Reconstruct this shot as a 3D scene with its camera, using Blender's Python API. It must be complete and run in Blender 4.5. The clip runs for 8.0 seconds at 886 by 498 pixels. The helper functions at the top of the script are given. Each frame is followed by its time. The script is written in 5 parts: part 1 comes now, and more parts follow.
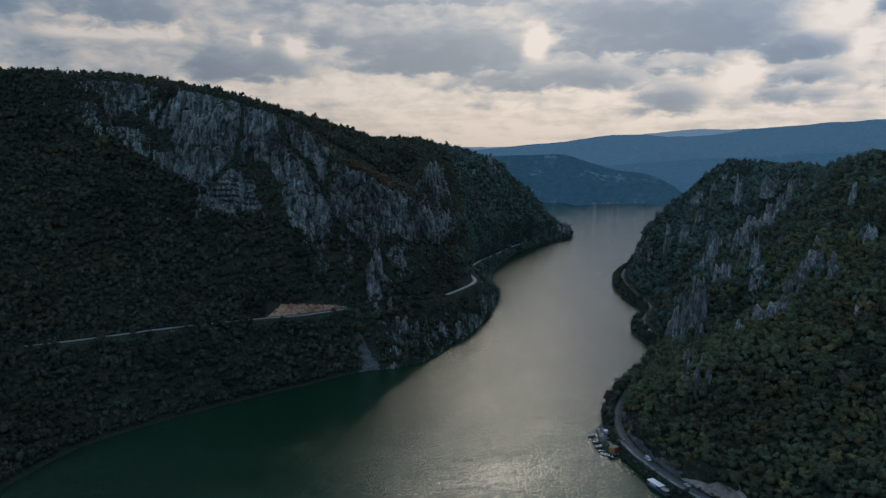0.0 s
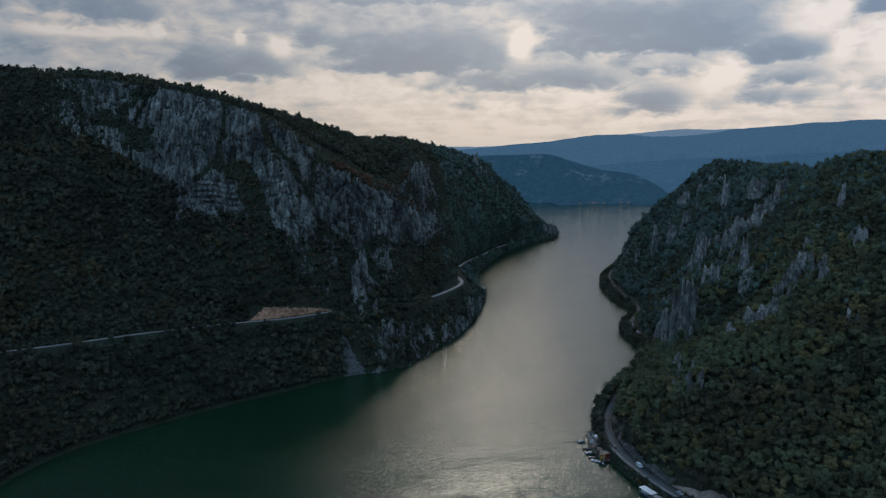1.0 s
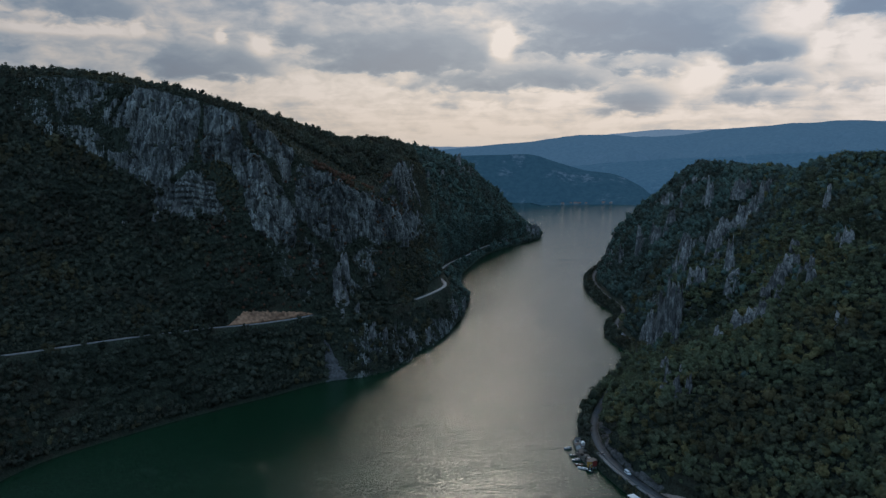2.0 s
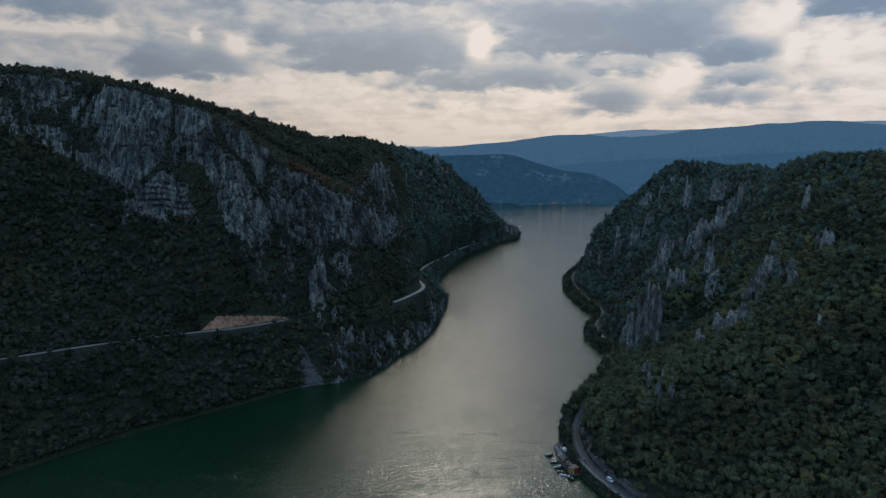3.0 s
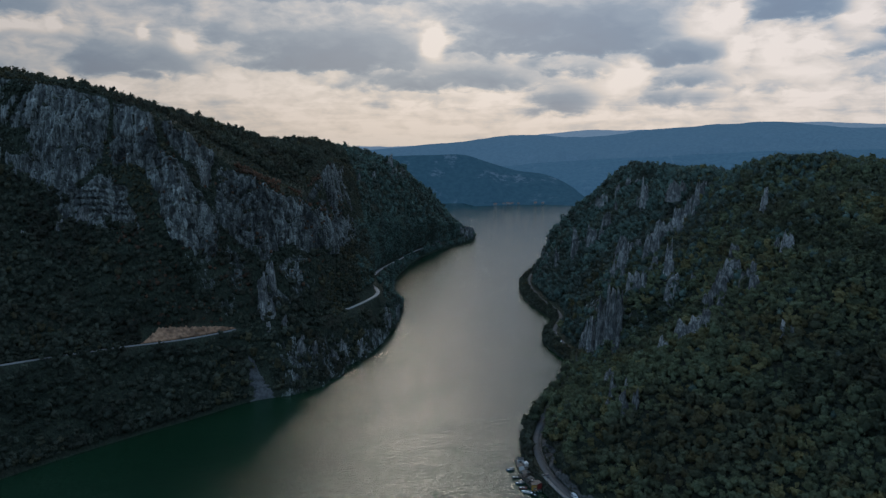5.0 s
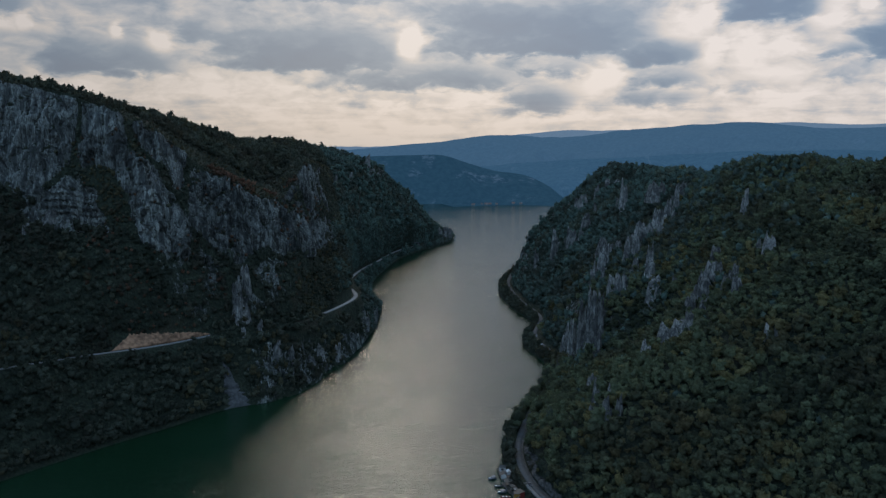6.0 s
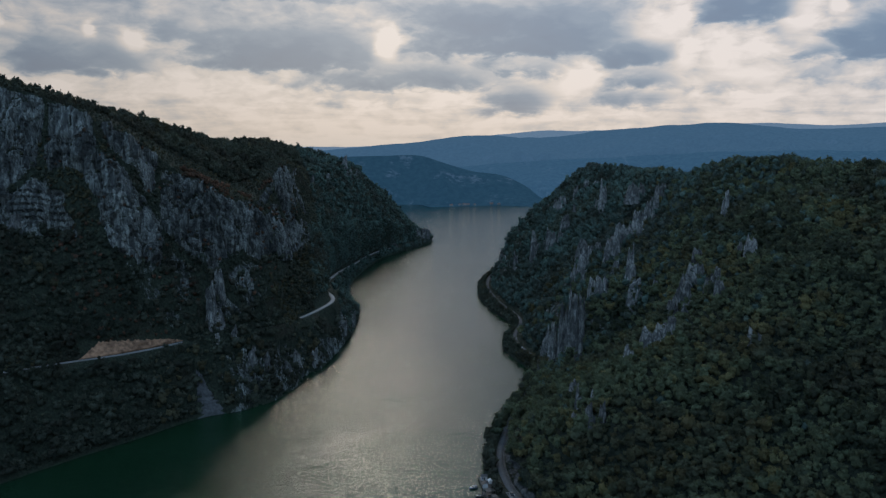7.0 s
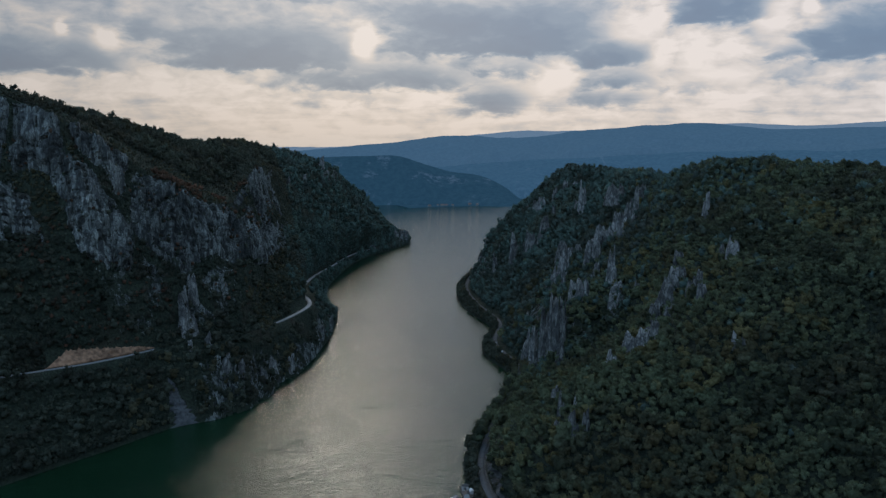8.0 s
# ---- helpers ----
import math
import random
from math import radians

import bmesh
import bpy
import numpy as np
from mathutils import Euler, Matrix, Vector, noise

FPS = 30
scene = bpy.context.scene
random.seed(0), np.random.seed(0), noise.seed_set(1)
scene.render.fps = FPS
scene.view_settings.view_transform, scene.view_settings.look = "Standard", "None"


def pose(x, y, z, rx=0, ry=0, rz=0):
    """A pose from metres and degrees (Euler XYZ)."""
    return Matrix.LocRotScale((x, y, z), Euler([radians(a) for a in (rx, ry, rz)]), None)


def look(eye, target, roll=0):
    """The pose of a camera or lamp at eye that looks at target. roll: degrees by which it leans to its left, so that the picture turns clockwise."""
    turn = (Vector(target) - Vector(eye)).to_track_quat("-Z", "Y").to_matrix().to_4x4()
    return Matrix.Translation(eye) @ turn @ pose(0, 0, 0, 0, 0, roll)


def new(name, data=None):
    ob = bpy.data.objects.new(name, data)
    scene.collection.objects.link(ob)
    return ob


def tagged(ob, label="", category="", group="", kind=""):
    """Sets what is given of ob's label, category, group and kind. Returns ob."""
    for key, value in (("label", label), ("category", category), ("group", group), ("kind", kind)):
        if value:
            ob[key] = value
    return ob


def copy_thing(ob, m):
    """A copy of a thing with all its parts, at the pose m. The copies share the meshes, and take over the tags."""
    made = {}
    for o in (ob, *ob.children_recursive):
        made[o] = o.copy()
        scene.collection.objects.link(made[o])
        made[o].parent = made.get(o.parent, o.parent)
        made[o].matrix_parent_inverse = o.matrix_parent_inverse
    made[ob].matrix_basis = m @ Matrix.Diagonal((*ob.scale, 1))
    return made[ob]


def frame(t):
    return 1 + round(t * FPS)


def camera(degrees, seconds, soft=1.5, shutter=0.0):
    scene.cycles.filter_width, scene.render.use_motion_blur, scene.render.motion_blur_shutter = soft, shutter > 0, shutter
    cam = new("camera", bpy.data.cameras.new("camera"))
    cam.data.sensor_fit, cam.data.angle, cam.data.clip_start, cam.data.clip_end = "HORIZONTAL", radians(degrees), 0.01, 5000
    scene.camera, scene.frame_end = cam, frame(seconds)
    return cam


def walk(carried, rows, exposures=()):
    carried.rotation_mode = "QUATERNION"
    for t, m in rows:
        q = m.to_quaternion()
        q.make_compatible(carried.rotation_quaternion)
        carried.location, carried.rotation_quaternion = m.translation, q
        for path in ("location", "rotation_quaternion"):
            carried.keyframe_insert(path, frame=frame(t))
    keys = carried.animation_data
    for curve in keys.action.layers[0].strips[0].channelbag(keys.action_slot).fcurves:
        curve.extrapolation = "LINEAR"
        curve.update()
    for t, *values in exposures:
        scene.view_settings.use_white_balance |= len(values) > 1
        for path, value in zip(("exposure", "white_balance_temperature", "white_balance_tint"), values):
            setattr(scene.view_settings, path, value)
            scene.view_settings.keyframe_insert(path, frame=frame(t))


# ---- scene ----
# The flight: seconds, place in metres, then yaw, pitch and roll in degrees. The river's surface is z = 0.
cam = camera(60.13, 8.0, 1.35)
ROWS = [
    (0.0, 0.00, 0.00, 200.00, -0.000, -7.658, -0.066),
    (0.5, -0.49, 5.88, 200.20, -0.576, -7.679, -0.026),
    (1.0, -1.21, 11.84, 200.45, -1.127, -7.693, 0.013),
    (1.5, -1.83, 17.78, 200.78, -1.736, -7.699, 0.049),
    (3.0, -1.67, 35.23, 201.86, -4.131, -7.720, 0.129),
    (3.5, -1.39, 41.03, 202.25, -4.999, -7.726, 0.147),
    (4.0, -1.13, 46.85, 202.67, -5.870, -7.730, 0.159),
    (4.5, -0.88, 52.65, 203.11, -6.734, -7.732, 0.171),
    (6.0, -0.18, 69.97, 204.42, -9.256, -7.729, 0.198),
    (6.5, 0.23, 75.74, 204.93, -10.092, -7.722, 0.211),
    (7.0, 0.86, 81.55, 205.51, -10.930, -7.716, 0.217),
    (7.5, 1.62, 87.40, 206.12, -11.769, -7.716, 0.216),
    (8.0, 2.34, 93.27, 206.73, -12.588, -7.715, 0.212),
]
walk(cam, [(t, pose(x, y, z, 0, 0, yaw) @ pose(0, 0, 0, 90 + pitch) @ pose(0, 0, 0, 0, 0, roll)) for t, x, y, z, yaw, pitch, roll in ROWS],
     [(0.0, 0.0, 5600, 9), (8.0, 0.0, 5600, 9)])

# ---------------------------------------------------------------- world, sun
SUN_AZ, SUN_EL = 4.6, 29.5          # degrees: to the right of straight ahead, above the horizon


def sun_way(az=SUN_AZ, el=SUN_EL):
    a, e = radians(az), radians(el)
    return Vector((math.sin(a) * math.cos(e), math.cos(a) * math.cos(e), math.sin(e)))


sun_data = bpy.data.lights.new("sun", "SUN")
sun_data.energy, sun_data.angle, sun_data.color = 0.37, radians(6), (1.0, 0.8, 0.56)
sun = new("sun", sun_data)
sun.matrix_world = look(sun_way() * 900 + Vector((0, 0, 600)), Vector((0, 0, 600)))


class Nodes:
    """A thin wrapper that adds and wires shader nodes."""

    def __init__(self, tree):
        self.tree, self.n = tree, tree.nodes
        self.n.clear()

    def add(self, kind, inputs=None, **props):
        node = self.n.new(kind)
        for k, v in props.items():
            setattr(node, k, v)
        for k, v in (inputs or {}).items():
            if isinstance(v, bpy.types.NodeSocket):
                self.tree.links.new(v, node.inputs[k])
            else:
                node.inputs[k].default_value = v
        return node

    def math(self, op, a, b=0.0, clamp=False):
        return self.add("ShaderNodeMath", {0: a, 1: b}, operation=op, use_clamp=clamp).outputs[0]

    def span(self, v, a, b, c=0.0, d=1.0):
        return self.add("ShaderNodeMapRange", {0: v, 1: a, 2: b, 3: c, 4: d}, interpolation_type="SMOOTHSTEP").outputs[0]

    def mix(self, f, a, b, mode="MIX"):
        m = self.add("ShaderNodeMix", data_type="RGBA", blend_type=mode)
        for i, v in ((0, f), (6, a), (7, b)):
            if isinstance(v, bpy.types.NodeSocket):
                self.tree.links.new(v, m.inputs[i])
            else:
                m.inputs[i].default_value = v if i == 0 else (*v, 1.0)
        return m.outputs[2]

    def noise(self, vec, scale, detail=3.0, rough=0.5, dist=0.0):
        return self.add("ShaderNodeTexNoise", {"Vector": vec, "Scale": scale, "Detail": detail, "Roughness": rough, "Distortion": dist}).outputs[0]

    def scaled(self, vec, s):
        return self.add("ShaderNodeVectorMath", {0: vec, 1: s}, operation="MULTIPLY").outputs[0]


world = bpy.data.worlds.new("cloudy_sky")
scene.world = world
world.use_nodes = True
w = Nodes(world.node_tree)
way = w.add("ShaderNodeTexCoord").outputs["Generated"]
xyz = w.add("ShaderNodeSeparateXYZ", {0: way})
X, Y, Z = xyz.outputs[0], xyz.outputs[1], xyz.outputs[2]
sky = w.add("ShaderNodeTexSky", sky_type="NISHITA", sun_disc=False, sun_elevation=radians(SUN_EL), sun_rotation=radians(SUN_AZ), air_density=1.2, dust_density=3.0)
az = w.math("MULTIPLY", w.math("ARCTAN2", X, Y), 180 / math.pi)
el = w.math("MULTIPLY", w.math("ARCSINE", Z), 180 / math.pi)
# low clouds in azimuth and elevation, the deck overhead as a plane in perspective
up = w.math("ADD", w.math("MAXIMUM", Z, 0.0), 0.1)
deck = w.add("ShaderNodeCombineXYZ", {0: w.math("DIVIDE", X, up), 1: w.math("DIVIDE", Y, up), 2: 0.0}).outputs[0]
rim = w.add("ShaderNodeCombineXYZ", {0: w.math("MULTIPLY", az, 0.15), 1: w.math("MULTIPLY", el, 0.33), 2: 0.0}).outputs[0]
n_big = w.noise(deck, 0.9, 6.0, 0.56, 0.35)
n_low = w.noise(rim, 1.0, 7.0, 0.56, 0.5)
n_fine = w.noise(rim, 3.4, 7.0, 0.54, 0.3)
n_line = w.noise(w.scaled(rim, (0.55, 2.6, 1.0)), 1.5, 5.0, 0.55, 0.3)
# the large clouds: azimuth, half width, elevation of the flat base and of the soft top in degrees, weight
CLOUDS = [
    (-0.7, 6.9, 5.23, 9.22, 1.0), (-7.9, 2.0, 6.81, 9.91, 0.55), (7.6, 6.9, 4.02, 6.17, 0.8), (16.5, 7.4, 6.41, 12.12, 1.0), (24.7, 2.5, 5.6, 7.59, 0.85), (25.1, 2.3, 4.05, 5.33, 0.65), (16.2, 2.4, 2.28, 4.16, 0.8), (24.5, 2.5, 2.78, 3.82, 0.5), (17.1, 2.3, 4.98, 6.25, 0.6), (-14.0, 4.3, 4.62, 7.68, 0.85), (-22.9, 4.9, 8.16, 11.01, 0.75),
    (-29.1, 1.4, 8.31, 10.14, 0.7), (-24.8, 6.6, 4.44, 6.69, 0.42), (-0.3, 8.7, 9.84, 12.64, 0.6), (20.3, 1.9, 2.26, 3.6, 0.3), (5.4, 3.5, 2.9, 3.8, 0.3), (31.8, 3.6, 8.29, 11.98, 0.95), (41.3, 4.7, 5.58, 9.51, 0.9), (36.4, 2.2, 5.63, 6.98, 0.65), (36.8, 1.2, 4.29, 5.51, 0.35), (30.8, 2.2, 3.87, 4.72, 0.3), (41.2, 1.9, 3.97, 4.68, 0.3),
]
az_b = w.math("ADD", az, w.math("MULTIPLY", w.math("SUBTRACT", n_low, 0.5), 5.0))
az_b = w.math("ADD", az_b, w.math("MULTIPLY", w.math("SUBTRACT", n_fine, 0.5), 2.2))
el_b = w.math("ADD", el, w.math("MULTIPLY", w.math("SUBTRACT", n_fine, 0.5), 1.5))
total = None
for a0, wa, base_, top_, weight in CLOUDS:
    du = w.math("DIVIDE", w.math("SUBTRACT", az_b, a0), wa * 1.08)
    across = w.math("POWER", 2.718, w.math("MULTIPLY", w.math("POWER", w.math("ABSOLUTE", du), 3.0), -1.0))
    rise = w.span(el_b, base_ - 0.45, base_ + 0.45)
    fall = w.span(el_b, top_ - 0.75 * (top_ - base_), top_ + 0.9, 1.0, 0.0)
    blob = w.math("MULTIPLY", w.math("MULTIPLY", across, rise), w.math("MULTIPLY", fall, weight))
    total = blob if total is None else w.math("MAXIMUM", total, blob)
# breaks where the sun's light comes through
GAPS = [(6.8, 7.3, 0.85, 1.0, 0.62), (-18.8, 7.7, 0.6, 0.5, 0.4), (-10.7, 6.8, 0.8, 0.6, 0.38), (-13.4, 7.5, 0.4, 0.4, 0.4), (-22.9, 7.5, 4.5, 0.4, 0.4), (20.9, 5.1, 1.1, 0.7, 0.3), (26.6, 8.8, 2.0, 1.2, 0.26), (28.2, 6.4, 0.9, 1.1, 0.3), (27.5, 8.9, 0.8, 1.1, 0.3), (31.4, 6.5, 2.5, 1.5, 0.3), (35.2, 8.5, 1.1, 1.4, 0.3), (37.4, 9.0, 0.5, 0.4, 0.5)]
open_ = None
for a0, e0, wa, we, weight in GAPS:
    du = w.math("DIVIDE", w.math("SUBTRACT", w.math("ADD", w.math("MULTIPLY", az, 0.6), w.math("MULTIPLY", az_b, 0.4)), a0), wa)
    dv = w.math("DIVIDE", w.math("SUBTRACT", el_b, e0), we)
    r2 = w.math("ADD", w.math("POWER", w.math("ABSOLUTE", du), 2.6), w.math("POWER", w.math("ABSOLUTE", dv), 2.6))
    gap = w.math("MULTIPLY", w.math("POWER", 2.718, w.math("MULTIPLY", r2, -0.9)), weight)
    open_ = gap if open_ is None else w.math("MAXIMUM", open_, gap)
# a thin grey veil higher up, thicker towards the west
veil = w.math("MULTIPLY", w.span(el, 3.6, 6.2), w.span(az, -25.0, 32.0, 0.37, 0.33))
total = w.math("MAXIMUM", total, veil)
overhead = w.span(el, 11.0, 20.0)
drift = w.span(n_big, 0.36, 0.66)
cover = w.math("ADD", w.math("MULTIPLY", total, 0.68), w.math("MULTIPLY", w.math("SUBTRACT", n_low, 0.46), 0.75))
cover = w.math("ADD", cover, w.math("MULTIPLY", w.math("SUBTRACT", n_fine, 0.46), 0.65))
cover = w.math("SUBTRACT", cover, open_)
cover = w.math("ADD", cover, w.math("MULTIPLY", w.math("SUBTRACT", n_line, 0.45), w.span(el, 2.0, 4.6, 0.72, 0.08)))
cover = w.math("ADD", w.math("MULTIPLY", cover, w.math("SUBTRACT", 1.0, overhead)), w.math("MULTIPLY", overhead, w.math("ADD", 0.26, w.math("MULTIPLY", drift, 0.42))))
ramp = w.add("ShaderNodeValToRGB", {0: cover})
cr = ramp.color_ramp
cr.elements[0].position, cr.elements[0].color = 0.0, (8.7, 7.15, 5.9, 1)
cr.elements[1].position, cr.elements[1].color = 0.95, (1.42, 1.85, 2.55, 1)
for p_, c_ in ((0.14, (7.1, 5.9, 4.9, 1)), (0.3, (4.5, 4.3, 4.2, 1)), (0.46, (2.35, 2.78, 3.3, 1)), (0.66, (1.58, 2.08, 2.78, 1))):
    e_ = cr.elements.new(p_)
    e_.color = c_
# a creamy band low over the horizon; the side away from the sun is duller
low = w.span(el, -0.5, 3.6, 1.0, 0.0)
col = w.mix(w.math("MULTIPLY", low, 0.55), ramp.outputs[0], (7.9, 6.3, 4.65))
facing = w.add("ShaderNodeVectorMath", {0: way, 1: sun_way()}, operation="DOT_PRODUCT").outputs["Value"]
glow = w.span(facing, -0.4, 1.0, 0.72, 1.0)
bright = w.math("MULTIPLY", w.math("MULTIPLY", glow, w.span(az, -40.0, 45.0, 0.7, 1.12)), w.span(el, 12.0, 45.0, 0.9, 1.3))
col = w.mix(1.0, col, w.add("ShaderNodeCombineColor", {0: bright, 1: bright, 2: bright}).outputs[0], "MULTIPLY")
# clear blue light between the clouds, away from the sun
col = w.mix(w.math("MULTIPLY", w.span(facing, 0.86, 0.2), 0.75), col, w.mix(drift, (2.85, 3.8, 4.9), (2.9, 3.6, 4.5)))
# cooler light from the deck above
col = w.mix(w.span(el, 9.5, 16.0), col, w.mix(1.0, col, (0.84, 1.0, 1.13), "MULTIPLY"))
# the sun's glow through the cloud round it
col = w.mix(w.math("MULTIPLY", w.span(facing, 0.955, 0.998), 0.65), col, (12.0, 9.4, 6.6), "ADD")
col = w.mix(0.08, col, sky.outputs[0])
below = w.span(Z, -0.12, -0.01, 0.0, 1.0)
col = w.mix(below, (0.5, 0.62, 0.7), col)
# unseen sky to the west, over the camera's left shoulder, brightened to light the eastern slope
side = w.math("ADD", 1.0, w.math("MULTIPLY", w.math("SUBTRACT", w.span(X, -0.9, 0.7, 1.95, 1.05), 1.0), w.span(facing, 0.86, 0.45)))
col = w.mix(1.0, col, w.add("ShaderNodeCombineColor", {0: side, 1: side, 2: side}).outputs[0], "MULTIPLY")
bg = w.add("ShaderNodeBackground", {0: col, 1: 0.1})
w.add("ShaderNodeOutputWorld", {0: bg.outputs[0]})

# ---------------------------------------------------------------- materials


def material(name):
    m = bpy.data.materials.new(name)
    m.use_nodes = True
    g = Nodes(m.node_tree)
    b = g.add("ShaderNodeBsdfPrincipled")
    g.add("ShaderNodeOutputMaterial", {0: b.outputs[0]})
    return m, g, b


def wire(g, b, **sockets):
    for k, v in sockets.items():
        k = k.replace("_", " ")
        if isinstance(v, bpy.types.NodeSocket):
            g.tree.links.new(v, b.inputs[k])
        else:
            b.inputs[k].default_value = v


def plain(name, colour, rough=0.7, grain=6.0, vary=0.25, metal=0.0, bump=0.0):
    """Paint, metal, concrete: one colour with soft stains and a fine grain."""
    m, g, b = material(name)
    at = g.add("ShaderNodeTexCoord").outputs["Object"]
    n1, n2 = g.noise(at, grain, 4.0), g.noise(at, grain * 0.18, 3.0)
    f = g.math("ADD", g.math("MULTIPLY", n1, 0.5), g.math("MULTIPLY", n2, 0.5))
    dark = tuple(c * (1 - vary) for c in colour)
    light = tuple(min(1.0, c * (1 + vary * 0.5)) for c in colour)
    wire(g, b, Base_Color=g.mix(g.span(f, 0.3, 0.7), dark, light), Roughness=rough, Metallic=metal)
    if bump:
        wire(g, b, Normal=g.add("ShaderNodeBump", {"Strength": bump, "Distance": 0.1, "Height": n1}).outputs[0])
    return m


def ground_material(name="limestone_and_brush", bare=False):
    """Limestone where the mesh says rock, brush and leaf litter elsewhere."""
    m, g, b = material(name)
    at = g.add("ShaderNodeNewGeometry").outputs["Position"]
    rock = g.add("ShaderNodeAttribute", attribute_name="rock").outputs["Fac"]
    tall = g.scaled(at, (0.22, 0.22, 0.1 if bare else 0.032))
    flute = g.noise(tall, 1.0, 5.0, 0.54, 0.4)
    fine = g.noise(g.scaled(at, (1.0, 1.0, 0.4)), 0.6, 5.0, 0.65)
    big = g.noise(at, 0.025, 3.0, 0.5)
    streak = g.noise(g.scaled(at, (0.8, 0.8, 0.25 if bare else 0.08)), 1.0, 6.0, 0.68, 0.7)
    crack = g.add("ShaderNodeTexVoronoi", {"Vector": g.scaled(at, (0.3, 0.3, 0.055)), "Scale": 1.0}, feature="DISTANCE_TO_EDGE").outputs[0]
    stone = g.mix(g.span(flute, 0.4, 0.6), (0.14, 0.137, 0.122), (0.33, 0.32, 0.28)) if bare else g.mix(g.span(flute, 0.4, 0.6), (0.09, 0.095, 0.084), (0.315, 0.325, 0.285))
    stone = g.mix(g.math("MULTIPLY", g.span(big, 0.5, 0.72), 0.4), stone, (0.2, 0.195, 0.18))
    stone = g.mix(g.math("MULTIPLY", g.span(crack, 0.0, 0.09, 1.0, 0.0), 0.6), stone, (0.06, 0.062, 0.065))
    stone = g.mix(g.math("MULTIPLY", g.span(fine, 0.54, 0.72), 0.3), stone, (0.08, 0.085, 0.075))
    stone = g.mix(g.math("MULTIPLY", g.span(streak, 0.52, 0.64), 0.3 if bare else 0.45), stone, (0.055, 0.06, 0.056))
    split = g.add("ShaderNodeTexVoronoi", {"Vector": g.scaled(at, (0.42, 0.42, 0.14) if bare else (0.6, 0.6, 0.11)), "Scale": 1.0, "Randomness": 1.0}, feature="DISTANCE_TO_EDGE").outputs[0]
    stone = g.mix(g.math("MULTIPLY", g.span(split, 0.0, 0.1, 1.0, 0.0), 0.5), stone, (0.035, 0.037, 0.04))
    tone = g.span(g.noise(at, 0.018, 3.0, 0.5), 0.36, 0.64, 0.66, 1.3)
    stone = g.mix(1.0, stone, g.add("ShaderNodeCombineColor", {0: tone, 1: tone, 2: tone}).outputs[0], "MULTIPLY")
    brush = g.mix(g.span(fine, 0.35, 0.65), (0.028, 0.036, 0.023), (0.056, 0.066, 0.041))
    brush = g.mix(g.math("MULTIPLY", g.span(big, 0.54, 0.7), 0.4), brush, (0.075, 0.055, 0.035))
    edge = g.math("ADD", rock, g.math("MULTIPLY", g.math("SUBTRACT", fine, 0.5), 0.9))
    edge = g.math("ADD", edge, g.math("MULTIPLY", g.math("SUBTRACT", flute, 0.5), 0.7))
    mask = 1.0 if bare else g.span(edge, 0.42, 0.56)
    height = g.math("ADD", g.math("MULTIPLY", flute, 2.2), g.math("ADD", g.math("MULTIPLY", streak, 1.4), g.math("ADD", g.math("MULTIPLY", g.span(crack, 0.0, 0.12), 0.8), g.math("MULTIPLY", g.span(split, 0.0, 0.16), 0.5))))
    wire(g, b, Base_Color=g.mix(mask, brush, stone), Roughness=0.92, Normal=g.add("ShaderNodeBump", {"Strength": 0.9, "Distance": 0.8 if bare else 1.3, "Height": height}).outputs[0])
    b.inputs["Specular IOR Level"].default_value = 0.2
    return m


def leaf_material(name, a, c, dry):
    """Leaves: two greens by clump, some crowns turning brown and yellow."""
    m, g, b = material(name)
    hue = g.add("ShaderNodeAttribute", attribute_name="hue").outputs["Fac"]
    isle = g.add("ShaderNodeNewGeometry").outputs["Random Per Island"]
    at = g.add("ShaderNodeNewGeometry").outputs["Position"]
    n = g.noise(at, 0.9, 3.0, 0.6)
    col_ = g.mix(isle, a, c)
    col_ = g.mix(g.span(hue, 0.72, 1.0, 0.0, 0.62), col_, dry)
    col_ = g.mix(g.span(hue, 0.0, 0.35, 0.55, 0.0), col_, (0.036, 0.045, 0.034))
    col_ = g.mix(g.math("MULTIPLY", g.span(n, 0.35, 0.65), 0.28), col_, (0.028, 0.038, 0.024))
    stand = g.noise(g.scaled(at, (1.0, 1.0, 0.4)), 0.017, 4.0, 0.6, 0.6)
    col_ = g.mix(g.span(stand, 0.48, 0.62, 0.0, 0.5), col_, (0.056, 0.044, 0.034))
    own = g.math("FRACT", g.math("MULTIPLY", hue, 53.0))
    shade_ = g.span(own, 0.0, 1.0, 0.74, 1.3)
    col_ = g.mix(1.0, col_, g.add("ShaderNodeCombineColor", {0: shade_, 1: shade_, 2: shade_}).outputs[0], "MULTIPLY")
    leafy = g.noise(at, 2.6, 4.0, 0.7)
    col_ = g.mix(g.span(leafy, 0.4, 0.6, 0.2, 0.0), col_, (0.02, 0.03, 0.018))
    wire(g, b, Base_Color=col_, Roughness=0.85, Normal=g.add("ShaderNodeBump", {"Strength": 1.0, "Distance": 0.7, "Height": leafy}).outputs[0])
    b.inputs["Specular IOR Level"].default_value = 0.15
    thru = g.add("ShaderNodeBsdfTranslucent", {0: g.mix(0.35, col_, (0.12, 0.13, 0.03))})
    both = g.add("ShaderNodeMixShader", {0: 0.3, 1: b.outputs[0], 2: thru.outputs[0]})
    end = [n for n in g.n if n.type == "OUTPUT_MATERIAL"][0]
    g.tree.links.new(both.outputs[0], end.inputs[0])
    return m


